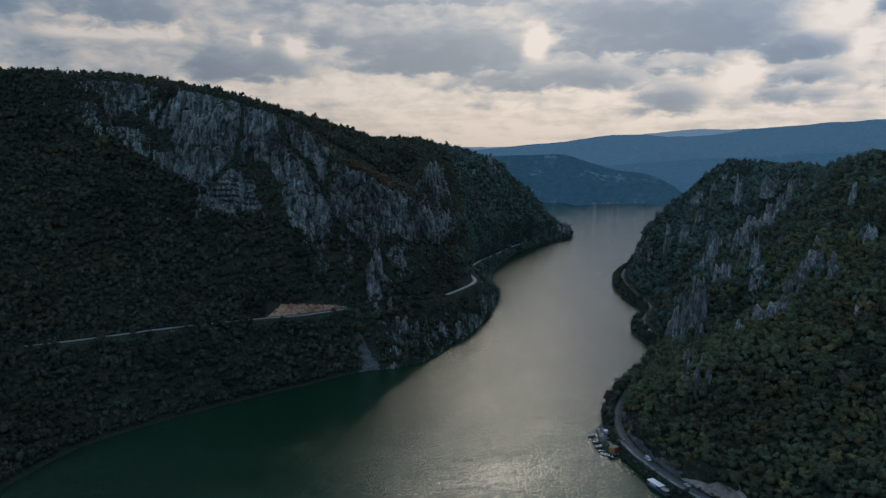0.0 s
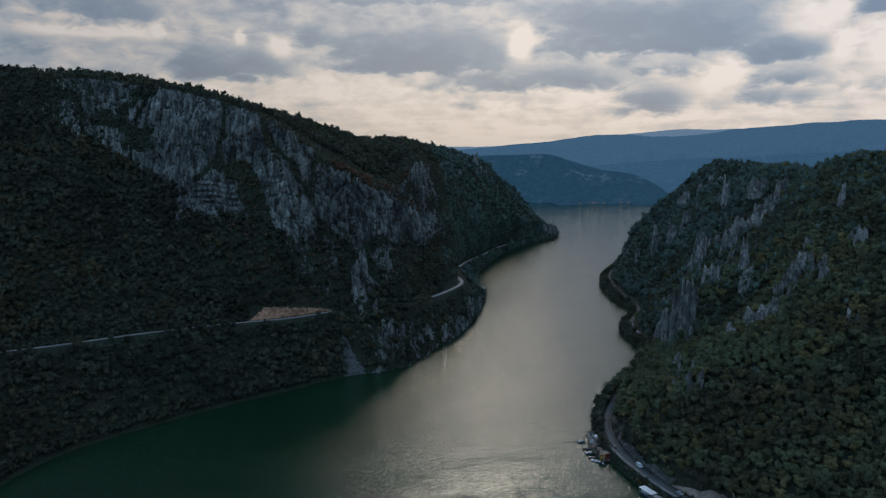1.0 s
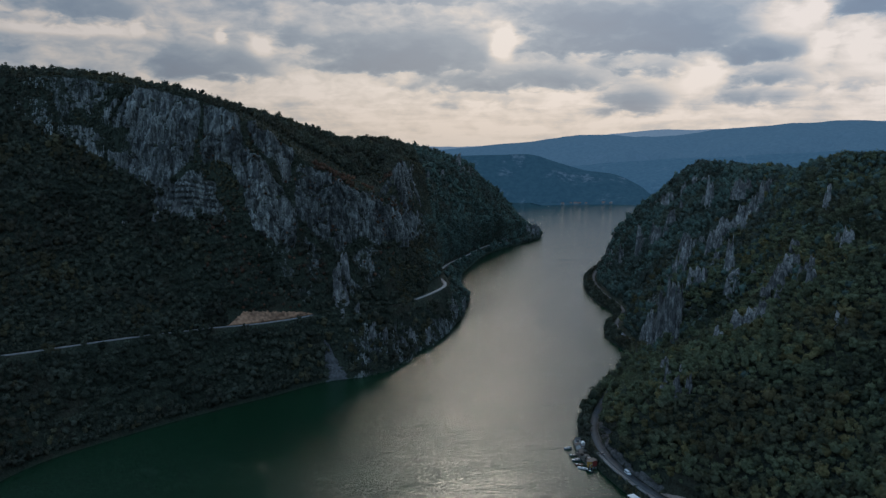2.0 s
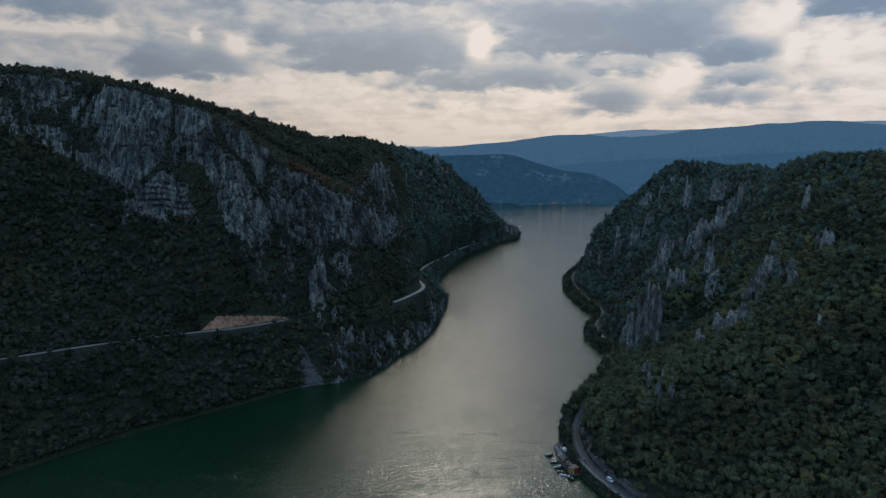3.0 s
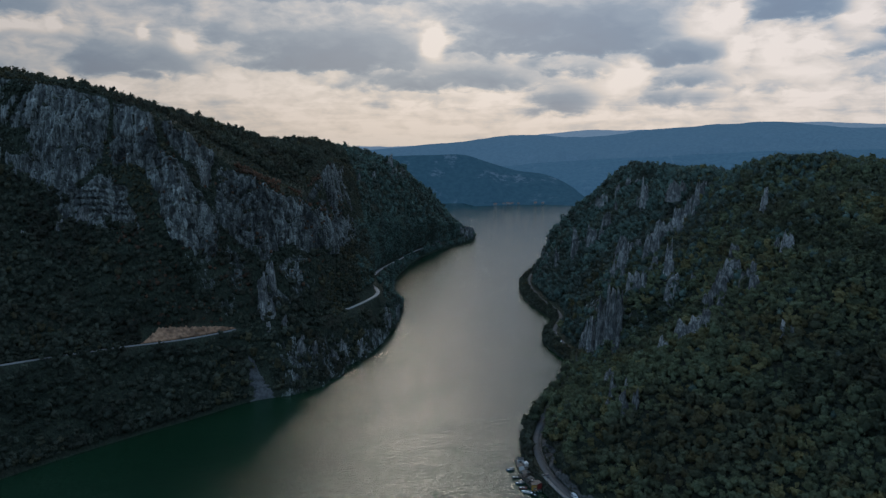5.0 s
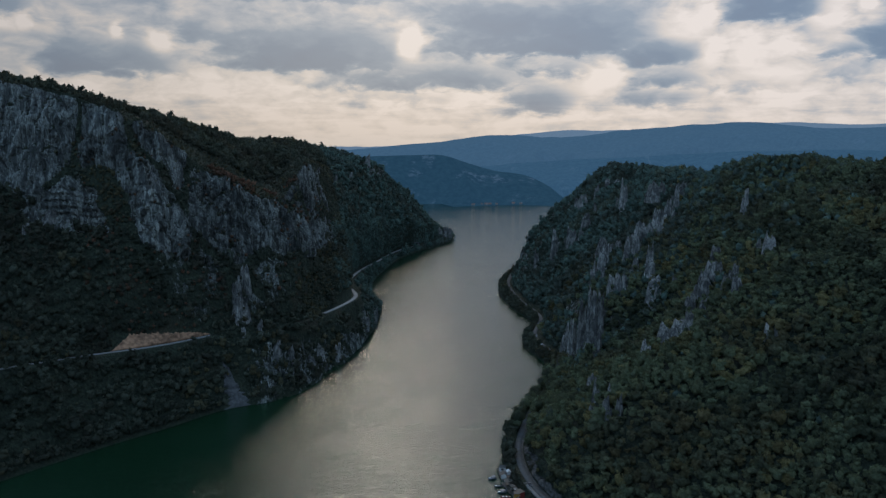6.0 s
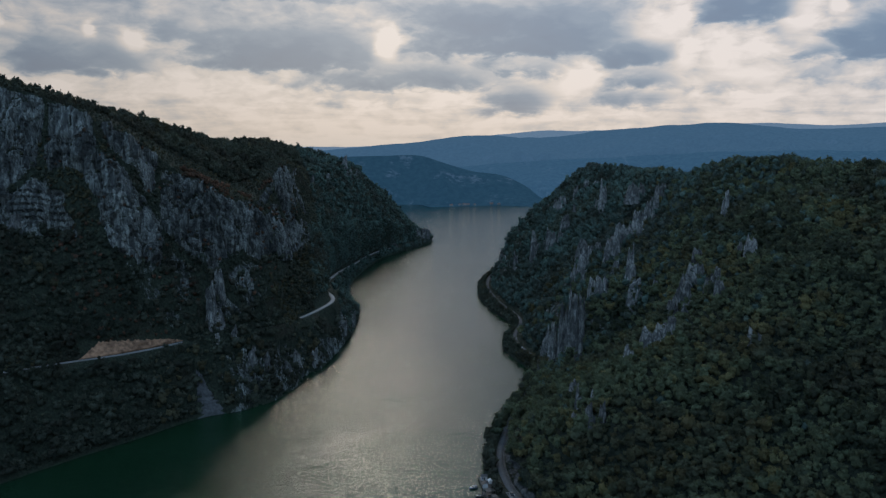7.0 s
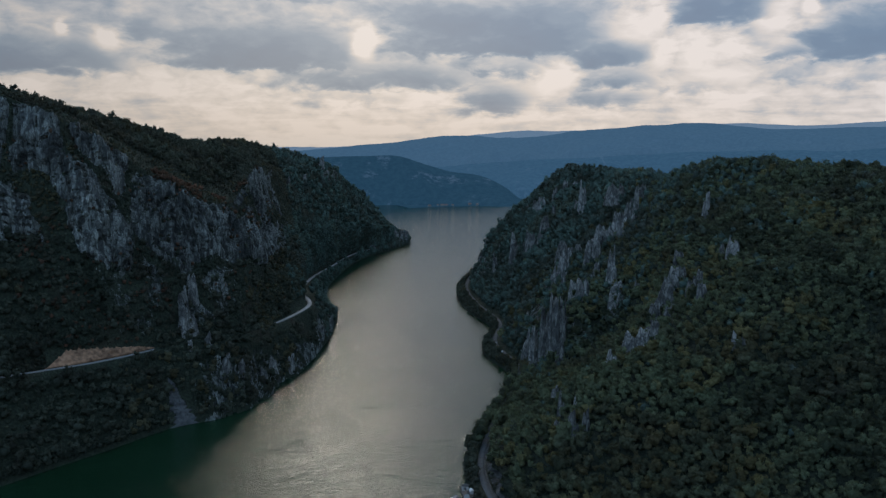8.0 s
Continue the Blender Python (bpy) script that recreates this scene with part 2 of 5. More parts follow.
def water_material():
    m, g, b = material("river_water")
    at = g.add("ShaderNodeNewGeometry").outputs["Position"]
    w1 = g.noise(g.scaled(at, (0.42, 0.5, 1.0)), 1.0, 3.0, 0.6, 0.5)
    w2 = g.noise(g.scaled(at, (0.1, 0.13, 1.0)), 1.0, 3.0, 0.55, 0.6)
    drift_ = g.noise(g.scaled(at, (0.007, 0.02, 1.0)), 1.0, 6.0, 0.62, 1.0)
    big = g.noise(g.scaled(at, (0.0035, 0.0055, 1.0)), 1.0, 3.0, 0.5, 0.6)
    patch = g.noise(g.scaled(at, (0.035, 0.07, 1.0)), 1.0, 4.0, 0.6, 0.8)
    height = g.math("ADD", g.math("MULTIPLY", w1, 0.85), g.math("MULTIPLY", w2, 0.34))
    calm = g.span(g.math("ADD", g.math("MULTIPLY", drift_, 0.7), g.math("MULTIPLY", big, 0.3)), 0.38, 0.58, 0.72, 1.05)
    # the wind drops beyond the narrows
    calm = g.math("MULTIPLY", calm, g.span(g.add("ShaderNodeSeparateXYZ", {0: at}).outputs[1], 560.0, 1050.0, 1.0, 0.78))
    calm = g.math("MULTIPLY", calm, g.span(patch, 0.58, 0.66, 1.0, 1.7))
    bump = g.add("ShaderNodeBump", {"Strength": calm, "Distance": 0.56, "Height": height}).outputs[0]
    base = g.mix(g.span(big, 0.3, 0.7), (0.007, 0.024, 0.01), (0.01, 0.031, 0.014))
    wire(g, b, Base_Color=base, Roughness=g.span(drift_, 0.3, 0.7, 0.04, 0.08), IOR=1.33, Normal=bump)
    b.inputs["Specular IOR Level"].default_value = 0.42
    b.inputs["Specular Tint"].default_value = (0.8, 0.96, 1.0, 1.0)
    return m


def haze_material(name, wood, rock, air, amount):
    """Wooded hills kilometres off: dark woods and bare stone, the blue haze put in as emission."""
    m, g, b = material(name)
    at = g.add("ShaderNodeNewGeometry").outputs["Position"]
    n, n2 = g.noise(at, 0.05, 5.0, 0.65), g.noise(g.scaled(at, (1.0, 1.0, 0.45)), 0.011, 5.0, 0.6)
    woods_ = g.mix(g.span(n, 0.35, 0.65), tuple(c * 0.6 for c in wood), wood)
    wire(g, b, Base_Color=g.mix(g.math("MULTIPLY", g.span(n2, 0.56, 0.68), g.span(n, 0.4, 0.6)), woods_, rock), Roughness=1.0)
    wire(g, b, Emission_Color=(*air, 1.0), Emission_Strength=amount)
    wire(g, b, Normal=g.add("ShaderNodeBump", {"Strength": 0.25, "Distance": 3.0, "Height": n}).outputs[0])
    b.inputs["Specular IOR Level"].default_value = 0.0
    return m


M_GROUND = ground_material()
M_CRAG = ground_material("bare_limestone", True)
M_LEAF = leaf_material("broadleaf_foliage", (0.083, 0.093, 0.069), (0.118, 0.128, 0.09), (0.19, 0.152, 0.066))
M_LEAF_EAST = leaf_material("autumn_broadleaf_foliage", (0.118, 0.14, 0.082), (0.18, 0.202, 0.108), (0.3, 0.235, 0.085))
# lighter, bluer leaves: the haze over the far woods is put into the colour
M_LEAF_FAR = leaf_material("hazed_bluish_foliage", (0.11, 0.168, 0.142), (0.15, 0.218, 0.182), (0.165, 0.175, 0.115))
M_LEAF_RUST = leaf_material("rusty_autumn_scrub", (0.17, 0.085, 0.055), (0.22, 0.11, 0.07), (0.2, 0.11, 0.06))
M_BARK = plain("bark", (0.09, 0.075, 0.06), 0.95, 8.0, 0.4)
M_WATER = water_material()
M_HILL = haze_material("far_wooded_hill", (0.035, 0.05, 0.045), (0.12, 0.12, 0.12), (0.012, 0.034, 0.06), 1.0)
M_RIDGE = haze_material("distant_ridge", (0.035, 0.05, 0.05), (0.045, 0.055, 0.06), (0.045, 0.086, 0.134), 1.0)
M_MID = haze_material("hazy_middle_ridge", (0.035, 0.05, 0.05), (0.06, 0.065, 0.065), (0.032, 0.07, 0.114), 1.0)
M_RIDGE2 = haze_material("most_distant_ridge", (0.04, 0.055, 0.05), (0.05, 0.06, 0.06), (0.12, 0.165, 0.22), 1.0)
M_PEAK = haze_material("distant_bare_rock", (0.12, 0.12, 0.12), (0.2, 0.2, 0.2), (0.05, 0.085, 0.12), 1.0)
M_ASPHALT = plain("asphalt", (0.078, 0.08, 0.079), 0.9, 1.2, 0.3)
M_PALE_ROAD = plain("worn_pale_asphalt", (0.21, 0.2, 0.185), 0.9, 0.8, 0.25)
M_CONCRETE = plain("weathered_concrete", (0.24, 0.235, 0.22), 0.9, 1.5, 0.4, bump=0.3)
M_EARTH = plain("cut_earth", (0.36, 0.205, 0.115), 0.95, 0.35, 0.7, bump=0.9)
M_SCREE = plain("limestone_scree", (0.1, 0.1, 0.096), 0.95, 0.5, 0.45, bump=0.6)

# ---------------------------------------------------------------- numeric helpers


def hashed(i, j, k, seed):
    h = (i.astype(np.int64) * 374761393 + j.astype(np.int64) * 668265263 + k.astype(np.int64) * 2147483647 + seed * 1274126177) & 0xFFFFFFFF
    h = ((h ^ (h >> 13)) * 1103515245) & 0xFFFFFFFF
    h = ((h ^ (h >> 16)) * 2654435761) & 0xFFFFFFFF
    return ((h ^ (h >> 15)) & 0xFFFFFF) / float(0xFFFFFF)


def vnoise(p, seed=0):
    """Value noise from 0 to 1 at the points p (n, 3)."""
    i = np.floor(p).astype(np.int64)
    f = p - i
    f = f * f * f * (f * (f * 6 - 15) + 10)
    out = np.zeros(len(p))
    for dx in (0, 1):
        for dy in (0, 1):
            for dz in (0, 1):
                wt = (f[:, 0] if dx else 1 - f[:, 0]) * (f[:, 1] if dy else 1 - f[:, 1]) * (f[:, 2] if dz else 1 - f[:, 2])
                out += wt * hashed(i[:, 0] + dx, i[:, 1] + dy, i[:, 2] + dz, seed)
    return out


def fbm(p, scale, octaves=4, seed=0, gain=0.5):
    p = p * np.asarray(scale, float)
    total, amp, norm = 0.0, 1.0, 0.0
    for o in range(octaves):
        total = total + amp * vnoise(p + 17.3 * o, seed + o)
        norm += amp
        p, amp = p * 2.03, amp * gain
    return total / norm


def ridged(p, scale, octaves=4, seed=0):
    p = p * np.asarray(scale, float)
    total, amp, norm = 0.0, 1.0, 0.0
    for o in range(octaves):
        total = total + amp * (1 - np.abs(2 * vnoise(p + 9.1 * o, seed + o) - 1))
        norm += amp
        p, amp = p * 2.1, amp * 0.5
    return total / norm


def slabs(p, scale, seed):
    """Split stone: for each point the random number of its block, its nearness to the joint, and its place in the block."""
    q = p * np.asarray(scale, float)
    i = np.floor(q).astype(np.int64)
    first, second = np.full(len(q), 9.0), np.full(len(q), 9.0)
    own, off = np.zeros(len(q)), np.zeros_like(q)
    for dx in (-1, 0, 1):
        for dy in (-1, 0, 1):
            for dz in (-1, 0, 1):
                c = i + (dx, dy, dz)
                at = c + np.stack([hashed(c[:, 0], c[:, 1], c[:, 2], seed + k) for k in range(3)], 1)
                d = np.linalg.norm(q - at, axis=1)
                near = d < first
                second = np.where(near, first, np.minimum(second, d))
                first = np.where(near, d, first)
                own = np.where(near, hashed(c[:, 0], c[:, 1], c[:, 2], seed + 5), own)
                off = np.where(near[:, None], q - at, off)
    return own, second - first, off


def smooth(a, b, v):
    t = np.clip((v - a) / (b - a), 0, 1)
    return t * t * (3 - 2 * t)


def mesh_of(name, verts, faces, mat, attributes=None, shade=False):
    """A mesh object from arrays; faces all triangles or all quads."""
    me = bpy.data.meshes.new(name)
    verts, faces = np.asarray(verts, np.float32), np.asarray(faces, np.int32)
    k = faces.shape[1]
    me.vertices.add(len(verts))
    me.vertices.foreach_set("co", verts.ravel())
    me.loops.add(faces.size)
    me.loops.foreach_set("vertex_index", faces.ravel())
    me.polygons.add(len(faces))
    me.polygons.foreach_set("loop_start", np.arange(0, faces.size, k, dtype=np.int32))
    me.update(calc_edges=True)
    for key, vals in (attributes or {}).items():
        me.attributes.new(key, "FLOAT", "POINT").data.foreach_set("value", np.asarray(vals, np.float32))
    if shade is not False:
        me.polygons.foreach_set("use_smooth", np.ones(len(faces), bool) if shade is True else shade)
    me.materials.append(mat)
    return new(name, me)


def along(points, counts):
    """A smooth line through the points, with counts[i] steps in the i-th stretch."""
    p = np.asarray(points, float)
    d = np.maximum(np.linalg.norm(np.diff(p, axis=0), axis=1), 1e-3)
    tan = np.zeros_like(p)
    tan[1:-1] = ((p[1:-1] - p[:-2]) / d[:-1, None] * d[1:, None] + (p[2:] - p[1:-1]) / d[1:, None] * d[:-1, None]) / (d[:-1] + d[1:])[:, None]
    tan[0], tan[-1] = (p[1] - p[0]) / d[0], (p[-1] - p[-2]) / d[-1]
    out = []
    for i, n in enumerate(counts):
        t = (np.arange(n) / n)[:, None]
        h = (2 * t**3 - 3 * t**2 + 1) * p[i] + (t**3 - 2 * t**2 + t) * tan[i] * d[i] + (-2 * t**3 + 3 * t**2) * p[i + 1] + (t**3 - t**2) * tan[i + 1] * d[i]
        out.append(h)
    out.append(p[-1:])
    return np.vstack(out)


def grid_faces(rows, cols):
    a = (np.arange(rows - 1)[:, None] * cols + np.arange(cols - 1)[None, :]).ravel()
    return np.stack([a, a + 1, a + cols + 1, a + cols], 1)


def normals_of(g):
    """Normals of a grid of points (rows, columns, 3)."""
    du, dv = np.gradient(g, axis=0), np.gradient(g, axis=1)
    n = np.cross(du, dv)
    n /= np.maximum(np.linalg.norm(n, axis=2, keepdims=True), 1e-6)
    return n


def loft(stations, road, band_steps, rock_table, step, flip):
    """A river bank lofted through stations, each a row of guide points from the river inland.
    road: index of the guide point that is the road's centre line, which becomes two edges 7.2 m apart."""
    st = np.asarray(stations, float)
    ns, nl, _ = st.shape
    mid = st[:, :, :].mean(axis=1)
    counts = []
    for i in range(ns - 1):
        ln = np.linalg.norm(st[i + 1, :-1] - st[i, :-1], axis=1).max()
        dist = max(60.0, np.hypot(*(0.5 * (mid[i] + mid[i + 1]))[:2]))
        counts.append(max(3, int(ln / np.clip(step * dist / 600.0, step, 6.0))))
    lines = [along(st[:, k], counts) for k in range(nl)]
    r = lines[road]
    t = np.gradient(r[:, :2], axis=0)
    t /= np.maximum(np.linalg.norm(t, axis=1, keepdims=True), 1e-6)
    inland = np.stack([-t[:, 1], t[:, 0]], 1) * (1 if flip else -1)
    r1, r2 = r.copy(), r.copy()
    r1[:, :2] -= inland * 3.6
    r2[:, :2] += inland * 3.6
    lines = lines[:road] + [r1, r2] + lines[road + 1:]
    pos = np.concatenate([np.linspace(i, i + 1, n, endpoint=False) for i, n in enumerate(counts)] + [[ns - 1]])
    cols, bands = [], []
    for k in range(len(lines) - 1):
        for s in range(band_steps[k]):
            f = s / band_steps[k]
            cols.append(lines[k] * (1 - f) + lines[k + 1] * f)
            bands.append(k + f)
    cols.append(lines[-1])
    bands.append(len(lines) - 1)
    g = np.stack(cols, 1)
    bands = np.array(bands)
    soft = g.copy()
    for _ in range(2):
        soft[:, 1:-1] = 0.25 * soft[:, :-2] + 0.5 * soft[:, 1:-1] + 0.25 * soft[:, 2:]
    flat = (bands > road - 0.3) & (bands < road + 1.3)
    soft[:, flat] = g[:, flat]
    soft[:, 0] = g[:, 0]
    rt = np.asarray(rock_table, float)
    base = np.stack([np.interp(pos, np.arange(ns), rt[:, k]) for k in range(rt.shape[1])], 1)
    rock = base[:, np.minimum(bands.astype(int), rt.shape[1] - 1)]
    return soft, rock, bands, pos, r, inland


# ---------------------------------------------------------------- the two banks of the gorge
# guide points from the river inland: shore, road, foot of the cliff, cliff top, crest, land behind
WEST = [
    [(-300, 230, 0), (-360, 270, 56), (-470, 350, 140), (-520, 400, 214.5), (-560, 420, 254.5), (-900, 600, 274.5)],
    [(-262, 420, 0), (-335, 520, 56), (-468, 780, 236), (-486, 815, 277), (-510, 850, 277.5), (-760, 1100, 290.5)],
    [(-238, 500, 0), (-270, 562, 56), (-382, 788, 222), (-389.8, 814, 270.4), (-425, 860, 273), (-600, 1150, 294.5)],
    [(-205, 540, 0), (-226, 598, 55), (-298, 786, 184), (-304.7, 812, 263.9), (-325, 860, 266.5), (-470, 1150, 284.5)],
    [(-150, 595, 0), (-166, 650, 51), (-200, 742, 142), (-211.2, 784, 245.3), (-228, 848, 248.5), (-310, 1150, 262.5)],
]
WEST += [
    [(-112, 628, 0), (-128, 680, 48), (-146, 733, 122), (-138.6, 772, 216.7), (-172, 930, 230.5), (-240, 1200, 234.5)],
    [(-68, 666, 0), (-92, 708, 48), (-93, 746, 104), (-100, 800, 182), (-128, 985, 218.5), (-200, 1250, 219.5)],
    [(-43, 675, 0), (-58, 728, 52), (-55, 762, 92), (-57, 800, 158), (-88, 1030, 205.5), (-160, 1300, 206.5)],
    [(-26, 687, 0), (-26, 760, 46), (-28, 800, 96), (-39, 850, 152), (-66, 1160, 206.5), (-140, 1400, 194.5)],
    [(2, 735, 0), (4, 818, 40), (-5, 890, 86), (-19, 960, 178), (-55, 1350, 208.5), (-120, 1600, 184.5)],
]
WEST += [
    [(46, 859, 0), (34, 868, 43), (26, 1020, 92), (14, 1210, 166.5), (-8, 1480, 200.5), (-60, 1700, 184.5)],
    [(76, 1009, 0), (31, 964, 40), (46, 1160, 84), (52, 1380, 158.5), (50, 1575, 184.5), (20, 1800, 154.5)],
    [(70, 1126, 0), (46, 1098, 30), (84, 1300, 72), (88, 1470, 144.5), (99, 1567, 171.5), (80, 1850, 134.5)],
    [(108, 1322, 0), (91, 1303, 15.5), (140, 1450, 58), (150, 1590, 98.5), (156, 1690, 126.5), (120, 1900, 94.5)],
    [(165, 1483, 0), (155, 1496, 9.5), (192, 1560, 46), (200, 1670, 74.5), (203, 1750, 89.5), (160, 1900, 64.5)],
]
WEST += [
    [(256, 1622, 0), (242, 1632, 7), (246, 1680, 30), (246, 1710, 37.8), (238, 1760, 39.8), (200, 1900, 27.8)],
    [(292, 1737, 0), (284, 1742, 7), (276, 1752, 12), (268, 1762, 10.8), (258, 1776, 9.8), (225, 1880, 7.8)],
    [(262, 1810, 0), (250, 1808, 6), (240, 1806, 8), (230, 1804, 6.8), (220, 1830, 6.8), (200, 1890, 3.8)],
]
# how rocky each band is: shore to road, road, road to cliff foot, cliff, shoulder, back
WEST_ROCK = [
    (0, 0, 0, .2, 0, 0), (0, 0, 0, .22, 0, 0), (0, 0, 0.02, .38, 0, 0), (0, 0, .05, .62, 0, 0), (0, 0, .22, .86, .05, 0), (0, 0, .3, 1, 0, 0),
    (.1, .3, .6, 1, 0, 0), (.56, .5, .62, 1, 0, 0), (.58, .5, .38, 1, 0, 0), (.6, .2, .25, 1, 0, 0), (.5, 0, .2, .36, .1, 0), (.5, 0, .15, .35, .05, 0),
]
WEST_ROCK += [
    (.3, 0, .1, .3, .75, 0), (.2, 0, .1, .2, .05, 0), (.25, 0, .1, .2, 0, 0), (.3, 0, .25, .2, 0, 0), (.3, 0, .1, 0, 0, 0), (0, 0, 0, 0, 0, 0),
]
# shore, road, top of the road cutting, two lines up the slope, crest, land behind
EAST = [
    [(190, 200, 0), (206, 215, 7), (224, 224, 16), (290, 270, 70), (370, 320, 120), (470, 400, 160.5), (800, 450, 155.5)],
    [(147, 372, 0), (157, 376, 6.5), (167, 381, 16), (246, 425, 52), (345, 480, 108), (480, 560, 167.5), (800, 640, 165.5)],
    [(127.5, 427.5, 0), (133.5, 430.5, 6), (142.5, 434.5, 17), (214, 452, 47), (320, 525, 112), (478, 640, 179.5), (760, 720, 173.5)],
    [(114, 486.3, 0), (121, 487.5, 6), (129, 491.5, 17), (180, 500, 47), (306, 565, 106), (462, 720, 189.5), (740, 800, 171.5)],
]
EAST += [
    [(114.5, 528, 0), (123.5, 525, 6), (131.5, 525, 16), (184, 535, 50), (302, 602, 100), (446, 765, 188.5), (720, 900, 160.5)],
    [(130, 582, 0), (143, 582, 6), (151.5, 578, 15), (218, 575, 47), (316, 630, 109), (436, 800, 185.5), (700, 960, 155.5)],
    [(168, 645, 0), (178, 650, 6), (188, 645, 13), (258, 618, 47), (342, 690, 128), (434, 850, 177.5), (690, 1000, 145.5)],
    [(205, 714, 0), (216, 732, 6), (226, 728, 12), (256, 714, 56), (362, 770, 128), (436, 905, 169.5), (680, 1060, 135.5)],
]
EAST += [
    [(207, 826, 0), (222, 832, 6), (235, 826, 14), (282, 828, 62), (376, 890, 114), (440, 970, 169.5), (690, 1110, 125.5)],
    [(240, 902, 0), (251, 908, 6), (263, 904, 14), (306, 924, 66), (392, 990, 121), (446, 1050, 169.5), (690, 1170, 125.5)],
    [(238, 1006, 0), (255, 1024, 6), (269, 1020, 14), (320, 1046, 70), (402, 1100, 131), (455, 1140, 170.5), (700, 1240, 125.5)],
    [(254, 1130, 0), (268, 1130, 6), (277, 1124, 15), (316, 1152, 69), (388, 1190, 124), (452, 1219, 170.5), (700, 1320, 115.5)],
]
EAST += [
    [(272, 1180, 0), (282, 1178, 6), (290, 1180, 18), (322, 1214, 67), (377, 1234, 114), (452, 1252, 161.5), (700, 1400, 95.5)],
    [(320, 1290, 0), (330, 1284, 5), (345, 1278, 15), (376, 1276, 52), (430, 1290, 96), (500, 1310, 125.5), (720, 1450, 75.5)],
    [(520, 1440, 0), (526, 1430, 5), (534, 1420, 14), (548, 1404, 40), (580, 1390, 70), (630, 1380, 85.5), (800, 1480, 58.2)],
]
EAST_ROCK = [
    (0, 0, .6, .0, 0, 0, 0), (0, 0, .85, 0, 0, 0, 0), (0, 0, .95, 0, 0, 0, 0), (0, 0, .95, .1, 0, 0, 0), (0, 0, .9, .08, .05, 0, 0), (0, 0, .4, .05, .1, 0, 0),
    (0, 0, .2, .1, .15, 0, 0), (0, 0, .3, .62, .2, 0, 0), (0, 0, .35, .5, .22, .05, 0), (0, 0, .3, .25, .25, .08, 0), (0, 0, .35, .3, .3, .08, 0), (0, 0, .5, .5, .45, .15, 0),
]
EAST_ROCK += [
    (0, 0, .6, .6, .5, .2, 0), (0, 0, .3, .4, .3, .1, 0), (0, 0, .1, .1, .1, 0, 0),
]

def relief(g, rock, seed, heavy):
    """Adds the lie of the land: broad humps on the wooded slopes, fluted and ledged faces on the rock."""
    rows, cols, _ = g.shape
    p = g.reshape(-1, 3)
    n = normals_of(g).reshape(-1, 3)
    if n[:, 2].mean() < 0:
        n = -n
    m = rock.reshape(-1).copy()
    hump = fbm(p, 1 / 55.0, 3, seed) - 0.5
    butt = ridged(p, (1 / 58.0, 1 / 58.0, 1 / 300.0), 2, seed + 50) - 0.6
    flute = 0.5 - ridged(p, (1 / 15.0, 1 / 15.0, 1 / 95.0), 2, seed + 7)
    fine = 0.5 - ridged(p, (1 / 6.5, 1 / 6.5, 1 / 24.0), 3, seed + 11)
    step_ = fbm(p, (1 / 70.0, 1 / 70.0, 1 / 15.0), 3, seed + 13) - 0.5
    bent = p + np.stack([fbm(p, 1 / 25.0, 3, seed + 80 + k) - 0.5 for k in range(3)], 1) * (10, 10, 30)
    own1, gap1, off1 = slabs(bent, (1 / 13.0, 1 / 13.0, 1 / 90.0), seed + 90)
    own2, gap2, off2 = slabs(bent, (1 / 5.5, 1 / 5.5, 1 / 30.0), seed + 95)
    block = 6 * (own1 - 0.5) + 5 * off1[:, 0] * (2 * own1 - 1) - 3.0 * smooth(0.14, 0.0, gap1)
    block += 2.8 * (own2 - 0.5) + 2.5 * off2[:, 0] * (2 * own2 - 1) - 1.6 * smooth(0.16, 0.0, gap2)
    gully = smooth(0.87, 0.98, ridged(p + (bent - p) * 0.6, (1 / 46.0, 1 / 46.0, 1 / 240.0), 1, seed + 44))
    breakup = fbm(p, (1 / 34.0, 1 / 34.0, 1 / 20.0), 4, seed + 3)
    cut = m * smooth(0.2, 0.4, breakup + 0.55 * (m - 0.5))
    cut = cut * (1 - 0.45 * smooth(0.6, 0.69, fbm(p, (1 / 40.0, 1 / 40.0, 1 / 26.0), 3, seed + 60)))
    cut = cut * (1 - 0.72 * gully)
    edge = np.ones((rows, cols))
    edge[:, 0] = 0
    # bedded ledges in one part of the western face
    bed = np.exp(-((p[:, 0] + 204) / 42) ** 2 - ((p[:, 2] - 153) / 20) ** 2 - ((p[:, 1] - 750) / 60) ** 2)
    layer = (p[:, 2] / 5.5 + 0.8 * fbm(p, 1 / 40.0, 2, seed + 70)) % 1.0
    cut = np.maximum(cut, smooth(0.3, 0.5, bed))
    # a wooded tongue climbs between the two faces
    lift_ = np.clip((p[:, 2] - 112) / 80, 0, 1)
    tongue = np.exp(-((p[:, 0] + 150 + 36 * lift_ + 10 * (fbm(p, 1 / 14.0, 2, seed + 31) - 0.5)) / 13) ** 2 - ((p[:, 2] - 145) / 42) ** 4 - ((p[:, 1] - 745) / 60) ** 2)
    cut = cut * (1 - 0.95 * smooth(0.25, 0.6, tongue)) if heavy else cut
    flute, fine, butt = flute * (1 - bed), fine * (1 - 0.4 * bed), butt * (1 - bed)
    amp = cut * bed * 7.0 * (smooth(0.0, 0.25, layer) - 0.5) + cut * (16 * butt + 7.5 * flute + 1.5 * fine + 2.2 * step_ + block * (1 - bed) - 9 * gully) * edge.reshape(-1)
    wooded = (1 - cut) * hump * 14 * smooth(2, 30, p[:, 2])
    out = p + n * amp[:, None]
    out[:, 2] += wooded
    out = out.reshape(rows, cols, 3)
